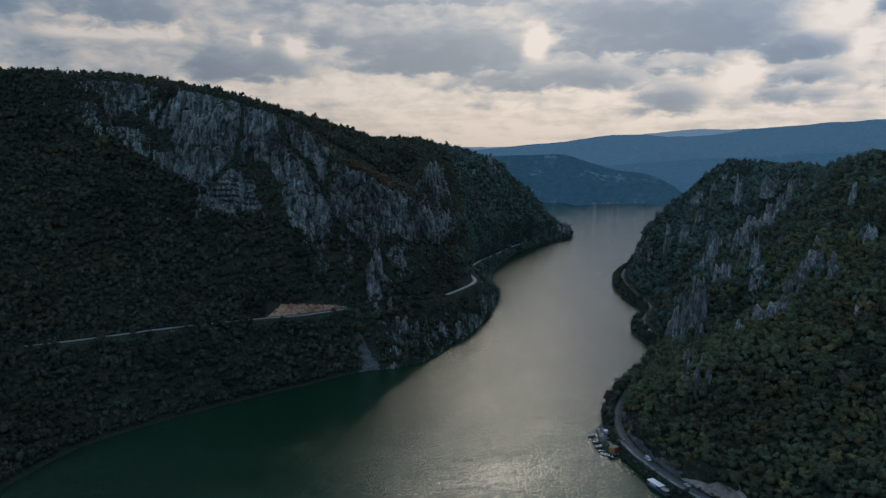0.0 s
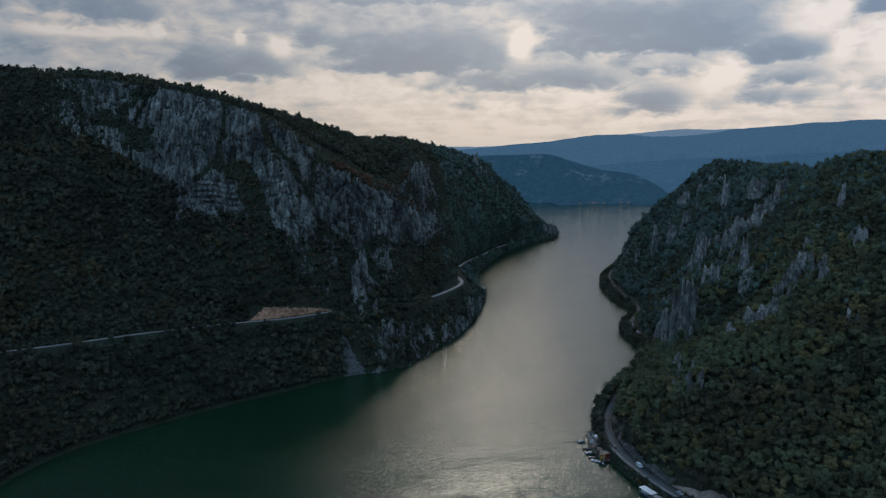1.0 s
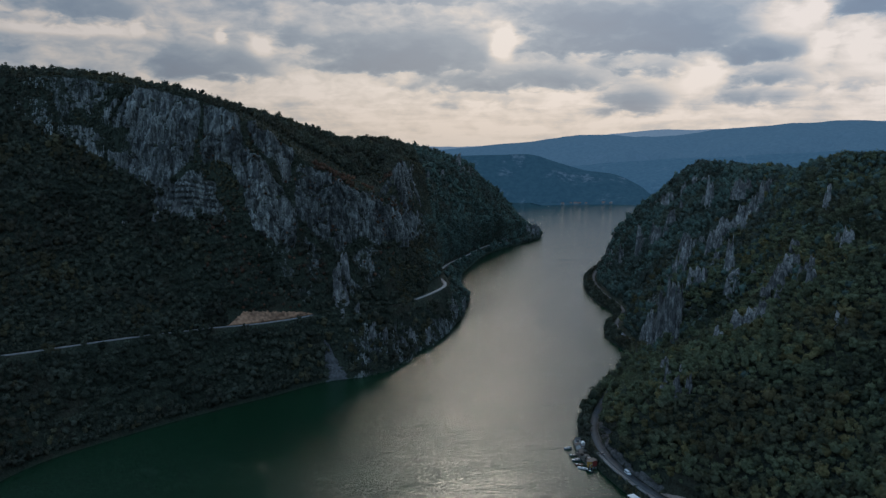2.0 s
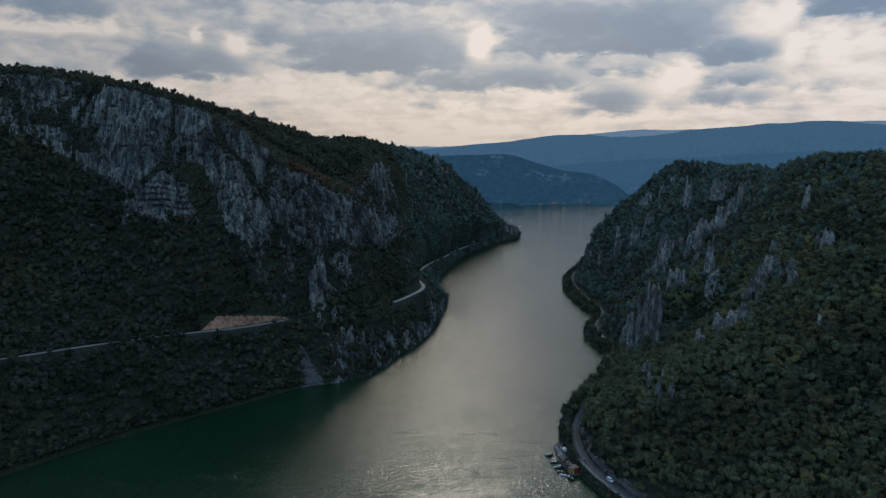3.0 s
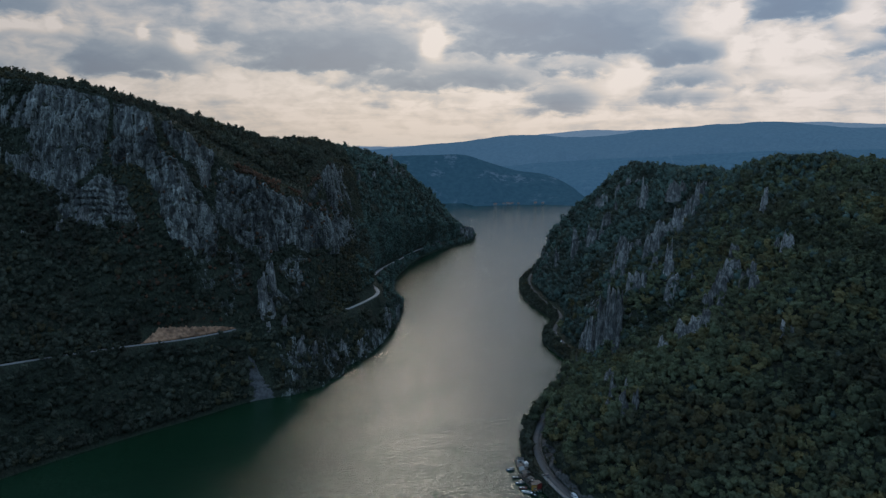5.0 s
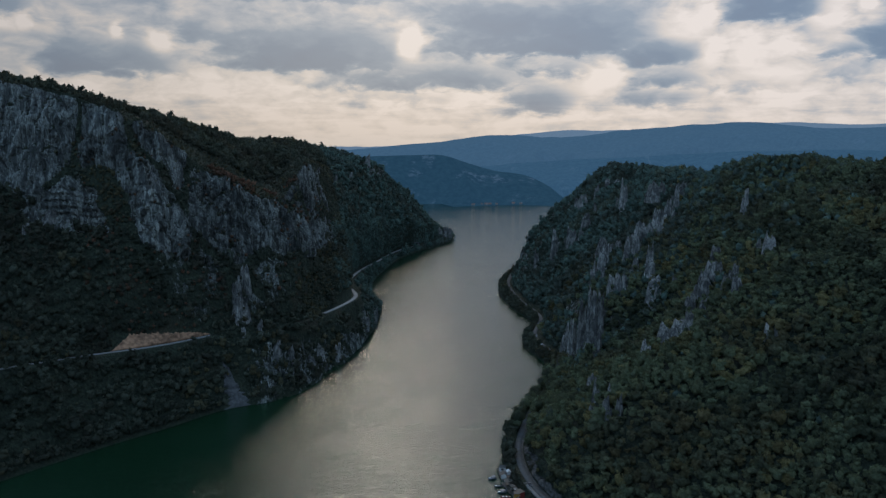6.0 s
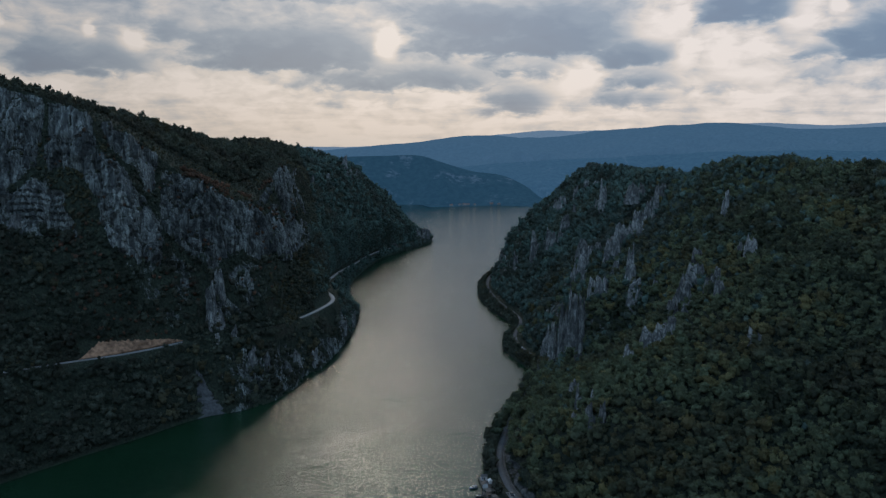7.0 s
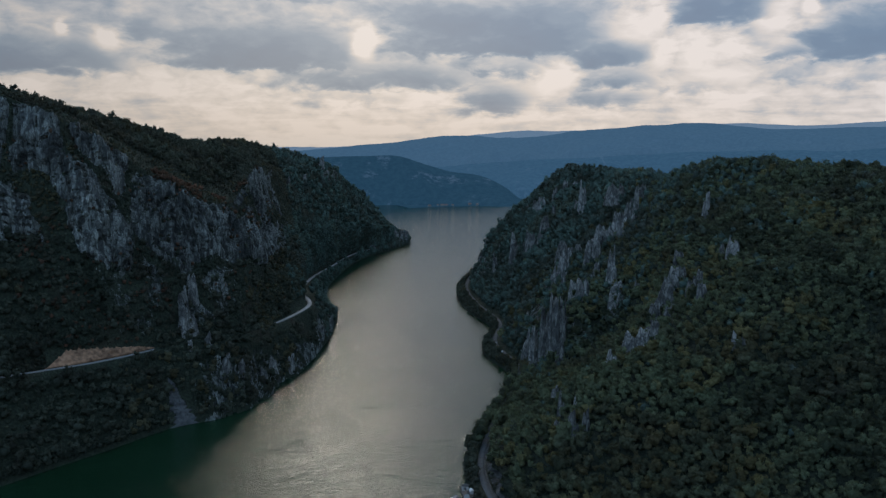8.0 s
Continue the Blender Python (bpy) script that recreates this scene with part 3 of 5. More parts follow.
    # soil and bushes hold on where the face lies back
    lie = np.abs(normals_of(out)[..., 2]).reshape(-1)
    cut = cut * (1 - 0.8 * smooth(0.7, 0.88, lie + 0.3 * (breakup - 0.5))) if heavy else cut * (1 - 0.5 * smooth(0.75, 0.9, lie))
    return out, cut.reshape(rows, cols)


def bank(stations, table, road, steps, seed, step, flip, heavy):
    g, rock, bands, pos, line, inland = loft(stations, road, steps, table, step, flip)
    shaped, mask = relief(g, rock, seed, heavy)
    keep = (bands > road - 0.25) & (bands < road + 1.2)
    near_road = np.clip(np.minimum(np.abs(bands - road), np.abs(bands - road - 1)) / 0.35, 0, 1)
    near_road[keep & (bands >= road) & (bands <= road + 1)] = 0
    f = near_road[None, :, None]
    shaped = shaped * f + g * (1 - f)
    mask = mask * near_road[None, :]
    # a skirt that goes down below the water
    low = shaped[:, :1].copy()
    low[:, :, 2] = -9
    toe = g[:, :1] - (g[:, 6:7] - g[:, :1]) * 0.5
    toe[:, :, 2] = -9
    shaped = np.concatenate([toe, shaped], 1)
    mask = np.concatenate([mask[:, :1] * 0 + 0.2, mask], 1)
    bands = np.concatenate([[-1], bands])
    return shaped, mask, bands, pos, line, inland


WEST_G, WEST_M, WEST_B, WEST_P, WEST_LINE, WEST_IN = bank(WEST, WEST_ROCK, 1, (30, 4, 46, 72, 26, 14), 5, 1.7, True, True)
EAST_G, EAST_M, EAST_B, EAST_P, EAST_LINE, EAST_IN = bank(EAST, EAST_ROCK, 1, (8, 4, 8, 40, 44, 40, 16), 21, 2.2, False, False)

# soil behind the blasted face beside the eastern road
face_rows, face_cols = np.where((EAST_P > 0.7) & (EAST_P < 5.2))[0], np.where((EAST_B > 2.03) & (EAST_B < 2.97))[0]
EAST_M[np.ix_(face_rows, face_cols)] = 0.2


def build_ground():
    verts, faces, rock, at = [], [], [], 0
    for g, m in ((WEST_G, WEST_M), (EAST_G, EAST_M)):
        rows, cols, _ = g.shape
        f = grid_faces(rows, cols) + at
        n = normals_of(g)
        if n[..., 2].mean() < 0:
            f = f[:, ::-1]
        verts.append(g.reshape(-1, 3))
        rock.append(m.reshape(-1))
        faces.append(f)
        at += rows * cols
    # river bed and the plain beyond, out to the horizon
    xs, ys = np.linspace(-4900, 4900, 30), np.linspace(-4900, 4900, 30)
    bed = np.stack([*np.meshgrid(xs, ys, indexing="ij"), np.full((30, 30), -9.0)], 2)
    verts.append(bed.reshape(-1, 3))
    rock.append(np.zeros(900))
    faces.append(grid_faces(30, 30) + at)
    stone, quads = np.concatenate(rock), np.vstack(faces)
    ob = mesh_of("ground", np.vstack(verts), quads, M_GROUND, {"rock": stone}, stone[quads].mean(axis=1) < 0.5)
    return tagged(ob, "steep gorge banks of grey limestone cliffs and brush", "ground", kind="structure")


build_ground()
tagged(mesh_of("water", [(-4900, -4900, 0), (4900, -4900, 0), (4900, 4900, 0), (-4900, 4900, 0)], [(0, 1, 2, 3)], M_WATER),
       "wide rippled dark green river with silver sky glare", "river", kind="structure")


# ---------------------------------------------------------------- hills in the distance


def far_hill(name, crest, depth, mat, label, seed, rough=10.0, push=1.0, folds=0.4):
    """A wooded range: a crest line of (x, y, z), falling to the river in front and to the plain behind.
    push sets it farther off along the lines of sight from the river bend."""
    c = along(crest, [30] * (len(crest) - 1))
    c = (c - (0, 0, 200)) * push + (0, 0, 200)
    c[:, 2] += (fbm(c * (1, 1, 0), 1 / 120.0, 5, seed) - 0.5) * rough * 2
    out = c[:, :2] / np.linalg.norm(c[:, :2], axis=1, keepdims=True)
    rows = []
    for off, h in zip(np.concatenate([np.linspace(-1, 0, 30), (0.3, 1.0)]), np.concatenate([np.linspace(0, 1, 30) ** 0.85, (0.6, 0.0)])):
        r = c.copy()
        r[:, :2] += out * off * depth
        r[:, 2] = np.maximum(c[:, 2] * h, 0) - 2
        if -0.97 < off < -0.02:
            fold = ridged(r * (1, 1, 0), (1 / 210.0, 1 / 300.0, 1), 4, seed + 5) - 0.55
            r[:, :2] -= out * (fold * depth * folds * (1 - h))[:, None]
            r[:, 2] += fold * 0.3 * c[:, 2] * math.sin(math.pi * h)
        rows.append(r)
    g = np.stack(rows, 1)
    f = grid_faces(*g.shape[:2])
    if normals_of(g)[..., 2].mean() < 0:
        f = f[:, ::-1]
    return tagged(mesh_of(name, g.reshape(-1, 3), f, mat, None, True), label, "hills", kind="structure")


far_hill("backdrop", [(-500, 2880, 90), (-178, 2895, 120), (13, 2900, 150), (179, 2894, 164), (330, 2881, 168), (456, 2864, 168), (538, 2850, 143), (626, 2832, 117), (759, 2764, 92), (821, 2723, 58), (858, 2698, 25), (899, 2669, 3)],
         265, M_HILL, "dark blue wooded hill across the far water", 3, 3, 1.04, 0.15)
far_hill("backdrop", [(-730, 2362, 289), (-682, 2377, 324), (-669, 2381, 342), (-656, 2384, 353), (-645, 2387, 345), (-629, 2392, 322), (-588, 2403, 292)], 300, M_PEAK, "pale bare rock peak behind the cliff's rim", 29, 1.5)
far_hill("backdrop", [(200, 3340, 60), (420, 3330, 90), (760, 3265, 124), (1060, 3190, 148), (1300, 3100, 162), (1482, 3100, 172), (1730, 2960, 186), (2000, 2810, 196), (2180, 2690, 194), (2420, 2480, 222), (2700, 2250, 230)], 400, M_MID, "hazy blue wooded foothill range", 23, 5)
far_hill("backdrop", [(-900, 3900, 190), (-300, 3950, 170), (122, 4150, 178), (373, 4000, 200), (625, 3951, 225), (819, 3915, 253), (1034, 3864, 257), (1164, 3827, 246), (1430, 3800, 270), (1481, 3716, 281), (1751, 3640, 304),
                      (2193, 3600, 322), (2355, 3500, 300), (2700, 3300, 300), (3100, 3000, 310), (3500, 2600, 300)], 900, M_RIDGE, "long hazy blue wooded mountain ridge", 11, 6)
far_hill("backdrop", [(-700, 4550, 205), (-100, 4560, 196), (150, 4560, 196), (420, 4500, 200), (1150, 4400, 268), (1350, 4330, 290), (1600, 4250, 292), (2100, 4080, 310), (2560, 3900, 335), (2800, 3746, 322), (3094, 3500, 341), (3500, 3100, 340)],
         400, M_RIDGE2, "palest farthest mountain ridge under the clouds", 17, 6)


def land_height(x, y):
    """The height of the land near a place in plan."""
    best = None
    for g in (WEST_G, EAST_G):
        d = (g[..., 0] - x) ** 2 + (g[..., 1] - y) ** 2
        i = np.argmin(d)
        if best is None or d.flat[i] < best[0]:
            best = (d.flat[i], g.reshape(-1, 3)[i, 2])
    return float(best[1])


def on_land(g, p, b, pos, bands):
    """Points of a bank's grid at positions p along the river and b inland (arrays)."""
    i = np.interp(p, pos, np.arange(len(pos)))
    j = np.interp(b, bands, np.arange(len(bands)))
    i0, j0 = np.clip(i.astype(int), 0, g.shape[0] - 2), np.clip(j.astype(int), 0, g.shape[1] - 2)
    fi, fj = (i - i0)[..., None], (j - j0)[..., None]
    return (g[i0, j0] * (1 - fi) + g[i0 + 1, j0] * fi) * (1 - fj) + (g[i0, j0 + 1] * (1 - fi) + g[i0 + 1, j0 + 1] * fi) * fj

# ---------------------------------------------------------------- woods
ICO = bmesh.new()
bmesh.ops.create_icosphere(ICO, subdivisions=1, radius=1.0)
ICO_V = np.array([v.co[:] for v in ICO.verts])
ICO_F = np.array([[v.index for v in f.verts] for f in ICO.faces])
ICO.free()


def crown_shape(rng, clumps, leaves):
    """A crown one metre in radius: a heart with rounded lobes over it, under a loose shell of leaf sprays that breaks the outline."""
    verts, faces, at = [], [], 0
    centres = [(0, 0, 0.05, 0.7 if clumps < 3 else 0.58)]
    for k in range(clumps - 1):
        a, lift = k * 2.4 + rng.uniform(0, 0.9), rng.uniform(0.05, 1.25)
        r = rng.uniform(0.42, 0.62)
        centres.append((r * math.cos(a) * math.cos(lift), r * math.sin(a) * math.cos(lift), 0.08 + r * 1.1 * math.sin(lift), rng.uniform(0.24, 0.44)))
    for x, y, z, r in centres:
        verts.append(ICO_V * rng.uniform(0.78, 1.15, (12, 1)) * r * (1, 1, 0.9) + (x, y, z))
        faces.append(ICO_F + at)
        at += 12
    for _ in range(leaves):
        x, y, z, r = centres[rng.integers(len(centres))]
        d = rng.normal(size=3)
        d[2] = abs(d[2]) if rng.random() < 0.8 else -0.4 * abs(d[2])
        d /= np.linalg.norm(d)
        c = np.array((x, y, z)) + d * r * rng.uniform(0.9, 1.5) * (1, 1, 0.95)
        n = d + rng.normal(size=3) * 0.55
        n /= np.linalg.norm(n)
        s1 = np.cross(n, (0.3, 0.5, 0.8))
        s1 /= np.linalg.norm(s1)
        s2 = np.cross(n, s1)
        turn = rng.uniform(0, 6.3) + np.array((0, 2.1, 4.2)) + rng.uniform(-0.4, 0.4, 3)
        tri = c + rng.uniform(0.11, 0.24) * (np.cos(turn)[:, None] * s1 + np.sin(turn)[:, None] * s2)
        verts.append(tri)
        faces.append(np.array([[0, 1, 2]]) + at)
        at += 3
    return np.vstack(verts), np.vstack(faces)


def scatter(g, m, bands, rows_ok, per_tree, rng, lo, hi, rock_max=0.38, road=(0.985, 2.02), lie=0.22, steep=False):
    """Places for trees on a grid of land, one to per_tree square metres, off the rock and the road."""
    q = g[:-1, :-1], g[1:, :-1], g[1:, 1:], g[:-1, 1:]
    nrm = np.cross(q[1] - q[0], q[3] - q[0])
    flatness = np.abs(nrm[..., 2]) / np.maximum(np.linalg.norm(nrm, axis=2), 1e-6)
    area = np.linalg.norm(nrm, axis=2) if steep else np.abs(nrm[..., 2])
    mm = 0.5 * (m[:-1, :-1] + m[1:, 1:])
    bb = np.broadcast_to(0.5 * (bands[:-1] + bands[1:])[None, :], area.shape)
    ok = (mm < rock_max) & (bb > lo) & (bb < hi) & ~((bb > road[0]) & (bb < road[1])) & (q[0][..., 2] > 0.3) & (flatness > lie) & rows_ok[:-1, None]
    wt = np.where(ok, area, 0).ravel()
    n = int(wt.sum() / per_tree)
    pick = rng.choice(len(wt), n, p=wt / wt.sum())
    u, v = rng.random((2, n, 1))
    a, b, c, d = (s.reshape(-1, 3)[pick] for s in q)
    return a * (1 - u) * (1 - v) + b * u * (1 - v) + c * u * v + d * (1 - u) * v


def thin(p, gap, rng):
    """Drops places that stand nearer than the gap, give or take a quarter, to one already kept."""
    cells, keep = {}, []
    room = (gap * rng.uniform(0.75, 1.2, len(p))) ** 2
    xy = p[:, :2].tolist()
    for i in rng.permutation(len(p)).tolist():
        x, y = xy[i]
        cx, cy = int(x // gap), int(y // gap)
        if all((x - u) ** 2 + (y - v) ** 2 > room[i] for dx in (-1, 0, 1) for dy in (-1, 0, 1) for u, v in cells.get((cx + dx, cy + dy), ())):
            cells.setdefault((cx, cy), []).append((x, y))
            keep.append(i)
    return p[np.array(keep, int)]


def plant(places, radius, shapes, rng, hue_seed):
    """All crowns at the places as arrays of points, triangles and one hue to a tree."""
    n = len(places)
    size = radius * np.clip(rng.lognormal(-0.03, 0.27, n), 0.5, 1.75)
    tall = size * rng.uniform(0.85, 1.35, n)
    turn = rng.uniform(0, 2 * math.pi, n)
    kind = rng.integers(0, len(shapes), n)
    patch = fbm(places * (1, 1, 0), 1 / 45.0, 3, hue_seed)
    hue = np.clip(rng.normal(0.48, 0.2, n) + (patch - 0.5) * 1.7, 0, 1)
    V, F, H, at = [], [], [], 0
    for k, (sv, sf) in enumerate(shapes):
        s = np.where(kind == k)[0]
        if not len(s):
            continue
        c, sn = np.cos(turn[s])[:, None], np.sin(turn[s])[:, None]
        x = (sv[None, :, 0] * c - sv[None, :, 1] * sn) * size[s, None] + places[s, 0, None]
        y = (sv[None, :, 0] * sn + sv[None, :, 1] * c) * size[s, None] + places[s, 1, None]
        z = sv[None, :, 2] * tall[s, None] + places[s, 2, None] + tall[s, None] * 0.75
        V.append(np.stack([x, y, z], 2).reshape(-1, 3))
        F.append((sf[None] + (np.arange(len(s)) * len(sv))[:, None, None]).reshape(-1, 3) + at)
        H.append(np.repeat(hue[s], len(sv)))
        at += len(s) * len(sv)
    return np.vstack(V), np.vstack(F), np.concatenate(H)


def woods(name, places, radius, clumps, leaves, label, seed, mat=M_LEAF):
    rng = np.random.default_rng(seed)
    shapes = [crown_shape(rng, clumps, leaves) for _ in range(9)]
    v, f, h = plant(places, radius, shapes, rng, seed)
    return tagged(mesh_of(name, v, f, mat, {"hue": h}), label, "woods", kind="stuff")


RNG = np.random.default_rng(4)
WEST_CLEAR = WEST_M.copy()
WEST_CLEAR[np.ix_((WEST_P > 4.35) & (WEST_P < 5.95), (WEST_B > 1.9) & (WEST_B < 2.13))] = 1
WEST_CLEAR[np.ix_((WEST_P > 4.2) & (WEST_P < 6.05), (WEST_B > 0.93) & (WEST_B < 1.0))] = 1
WEST_CLEAR[np.ix_((WEST_P > 5.92) & (WEST_P < 6.46), (WEST_B > -0.5) & (WEST_B < 0.4))] = 1
WEST_CLEAR[np.ix_((WEST_P > 8.85) & (WEST_P < 12.2), (WEST_B > 0.85) & (WEST_B < 2.02))] = 1
WEST_CLEAR[np.ix_((WEST_P > 9.5) & (WEST_P < 11.3), (WEST_B > 0.58) & (WEST_B < 2.14))] = 1
west_near = np.vstack([thin(scatter(WEST_G, WEST_CLEAR, WEST_B, (WEST_P > 0.95) & (WEST_P < 10.2), 3, RNG, lo_, hi_, 0.38, (0.915, 2.02)), 3.9, RNG) for lo_, hi_ in ((0, 3.02), (4.3, 5.2))])
rim_places = thin(scatter(WEST_G, WEST_CLEAR, WEST_B, (WEST_P > 0.95) & (WEST_P < 10.2), 3, RNG, 3.97, 4.3), 3.2, RNG)
west_steep = scatter(WEST_G, WEST_CLEAR, WEST_B, (WEST_P > 9.6) & (WEST_P < 15.6), 22, RNG, 2.04, 3.2, 0.6, lie=0.0, steep=True)
west_far = thin(scatter(WEST_G, WEST_CLEAR, WEST_B, WEST_P >= 10.2, 6, RNG, 0, 5.3, 0.45, (0.9, 2.05)), 5.6, RNG)
EAST_CLEAR = EAST_M.copy()
EAST_CLEAR[np.ix_(EAST_P < 2.0, (EAST_B > 1.9) & (EAST_B < 2.8))] = 1
east_near = thin(scatter(EAST_G, EAST_CLEAR, EAST_B, (EAST_P > 0.3) & (EAST_P < 5.0), 3, RNG, 2.26, 6.22), 3.55, RNG)
east_near = np.vstack([east_near, thin(scatter(EAST_G, EAST_M, EAST_B, (EAST_P >= 5.0) & (EAST_P < 7.0), 3, RNG, 2.1, 6.22), 3.55, RNG)])
belt = thin(scatter(EAST_G, EAST_M, EAST_B, (EAST_P > 3.72) & (EAST_P < 12.9), 3, RNG, 0.0, 0.96, 1.1, lie=0.0), 2.4, RNG)
quay = thin(scatter(EAST_G, EAST_M, EAST_B, (EAST_P > 0.2) & (EAST_P < 3.8), 1.0, RNG, 0.08, 0.78, 1.1, lie=0.0), 1.5, RNG)
east_far = thin(scatter(EAST_G, EAST_M, EAST_B, EAST_P >= 7.0, 4, RNG, 2.3, 6.3, 0.42), 4.0, RNG)
roadside = thin(scatter(WEST_G, WEST_M, WEST_B, (WEST_P > 0.4) & (WEST_P < 4.6), 2, RNG, 0.9, 0.985, 1.1, (0.988, 2.0)), 3.0, RNG)
roadside = roadside[fbm(roadside, 1 / 17.0, 2, 76) > 0.55]
bench = thin(scatter(WEST_G, WEST_M, WEST_B, (WEST_P > 6.15) & (WEST_P < 8.85), 3, RNG, 0.9, 2.1, 1.1, (9, 9), 0.0), 2.6, RNG)
above_bend = thin(scatter(WEST_G, WEST_CLEAR, WEST_B, (WEST_P > 8.2) & (WEST_P < 11.6), 1.5, RNG, 2.02, 2.7, 0.99, (9, 9), 0.0), 2.0, RNG)
woods("woods", np.vstack([bench, above_bend]), 2.0, 1, 30, "low dark trees on the slope above the winding road", 40)
woods("woods", roadside, 3.3, 4, 60, "dark trees standing along the outer edge of the road", 39)
face = scatter(WEST_G, WEST_M, WEST_B, (WEST_P > 0.95) & (WEST_P < 10.2), 9, RNG, 3.02, 3.97, 0.42, lie=0.0, steep=True)
woods("woods", face, 1.6, 1, 26, "low scrubby trees on the ledges of the cliff", 36)
woods("woods", rim_places, 1.4, 2, 30, "small wind-shaped trees along the cliff's rim", 45)
woods("woods", west_near, 3.3, 3, 38, "dense dark green deciduous woods below the grey cliffs", 31)
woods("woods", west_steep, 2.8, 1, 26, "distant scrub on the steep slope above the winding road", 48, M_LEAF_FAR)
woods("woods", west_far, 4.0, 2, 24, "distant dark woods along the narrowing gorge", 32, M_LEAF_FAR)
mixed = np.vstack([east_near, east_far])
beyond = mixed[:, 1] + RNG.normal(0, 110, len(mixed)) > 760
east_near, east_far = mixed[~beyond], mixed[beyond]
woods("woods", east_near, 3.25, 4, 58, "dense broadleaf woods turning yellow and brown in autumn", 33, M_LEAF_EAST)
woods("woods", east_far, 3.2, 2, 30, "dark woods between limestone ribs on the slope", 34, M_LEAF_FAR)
rocky = thin(scatter(WEST_G, 1.0 - WEST_M, WEST_B, (WEST_P > 0.6) & (WEST_P < 10.5), 14, RNG, 0.0, 4.2, 0.6), 4.5, RNG)
rocky = rocky[fbm(rocky, (1 / 24.0, 1 / 24.0, 1 / 12.0), 3, 77) > 0.53]
woods("bushes", rocky, 1.05, 1, 14, "dark shrubs clinging to ledges of the cliff", 35)

overhang = np.vstack([thin(scatter(EAST_G, EAST_M, EAST_B, (EAST_P > 4.75) & (EAST_P < 7.15), 2, RNG, lo_, hi_, 1.1, (0.98, 2.0), 0.0), 3.2, RNG) for lo_, hi_ in ((0.66, 0.97), (2.02, 2.3))])
overhang[:, 2] += 1.8
woods("woods", overhang, 3.5, 1, 60, "leafy trees arching over the river road", 41, M_LEAF_EAST)
water_edge = thin(scatter(WEST_G, WEST_CLEAR, WEST_B, (WEST_P > 0.95) & (WEST_P < 6.6), 1.5, RNG, 0.0, 0.1, 0.5, lie=0.0), 2.4, RNG)
far_edge = thin(scatter(WEST_G, WEST_CLEAR, WEST_B, (WEST_P > 10.3) & (WEST_P < 15.5), 2, RNG, 0.02, 0.6, 1.1, lie=0.0), 3.2, RNG)
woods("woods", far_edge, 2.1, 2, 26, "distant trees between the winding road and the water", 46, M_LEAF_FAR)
woods("woods", water_edge, 2.7, 3, 36, "dark leafy trees leaning over the water's edge", 43)
uphill = thin(scatter(WEST_G, WEST_CLEAR, WEST_B, (WEST_P > 0.4) & (WEST_P < 4.32), 1.0, RNG, 1.82, 2.06, 0.6, (9, 9), 0.0), 1.7, RNG)
woods("bushes", uphill, 1.5, 2, 30, "dark brush along the uphill side of the road", 44)
kerbside = thin(scatter(EAST_G, EAST_M, EAST_B, (EAST_P > 1.3) & (EAST_P < 5.2), 1.0, RNG, 1.93, 2.12, 1.1, (9, 9), 0.0), 1.5, RNG)
kerbside = kerbside[fbm(kerbside, 1 / 9.0, 2, 81) > 0.5]
woods("bushes", kerbside, 0.9, 1, 30, "low dark bushes at the foot of the rock face", 47)
woods("bushes", quay, 1.5, 2, 30, "dark bushes on the bank below the river road", 42)
woods("bushes", belt, 2.6, 2, 30, "leafy bushes crowding the bank under the river road", 37)
rusty = thin(scatter(WEST_G, WEST_M, WEST_B, (WEST_P > 5.2) & (WEST_P < 9.1), 3, RNG, 3.93, 4.12, 1.1, lie=0.0), 2.6, RNG)
rusty = rusty[fbm(rusty, 1 / 22.0, 2, 78) > 0.46]
rusty[:, 2] += 1.2
ledges = thin(scatter(WEST_G, WEST_CLEAR, WEST_B, (WEST_P > 4.0) & (WEST_P < 9.4), 5, RNG, 2.1, 3.9, 0.75, lie=0.08), 3.6, RNG)
ledges = ledges[fbm(ledges, 1 / 18.0, 2, 79) > 0.56]
woods("bushes", np.vstack([rusty, ledges]), 1.9, 1, 24, "rust-brown autumn scrub along the cliff edge", 38, M_LEAF_RUST)

# ---------------------------------------------------------------- roads, cuttings, scree


def ribbon(name, line, inland, lo, hi, up_, thick, mat, label, category, grain=0.0):
    """A strip of road or wall along a line: from lo to hi metres inland of it, its top up_ above it and thick deep."""
    t = line.copy()
    n = np.concatenate([inland, np.zeros((len(inland), 1))], 1)
    z = np.array((0, 0, 1.0))
    ring = [t + n * lo + z * (up_ - thick), t + n * lo + z * up_, t + n * hi + z * up_, t + n * hi + z * (up_ - thick)]
    g = np.stack(ring + ring[:1], 1)
    if grain:
        g[:, :4, 2] += (fbm(g[:, :4].reshape(-1, 3), 1 / 5.0, 2, 3).reshape(-1, 4) - 0.5) * grain
        g[:, 4] = g[:, 0]
    f = grid_faces(len(t), 5)
    ob = mesh_of(name, g.reshape(-1, 3), f, mat)
    bm = bmesh.new()
    bm.from_mesh(ob.data)
    bmesh.ops.remove_doubles(bm, verts=bm.verts, dist=0.001)
    bmesh.ops.recalc_face_normals(bm, faces=bm.faces)
    bm.to_mesh(ob.data)
    bm.free()
    return tagged(ob, label, category, kind="structure") if label else ob


def stretch(line, inland, pos, a, b):
    k = (pos >= a) & (pos <= b)
    return line[k], inland[k]


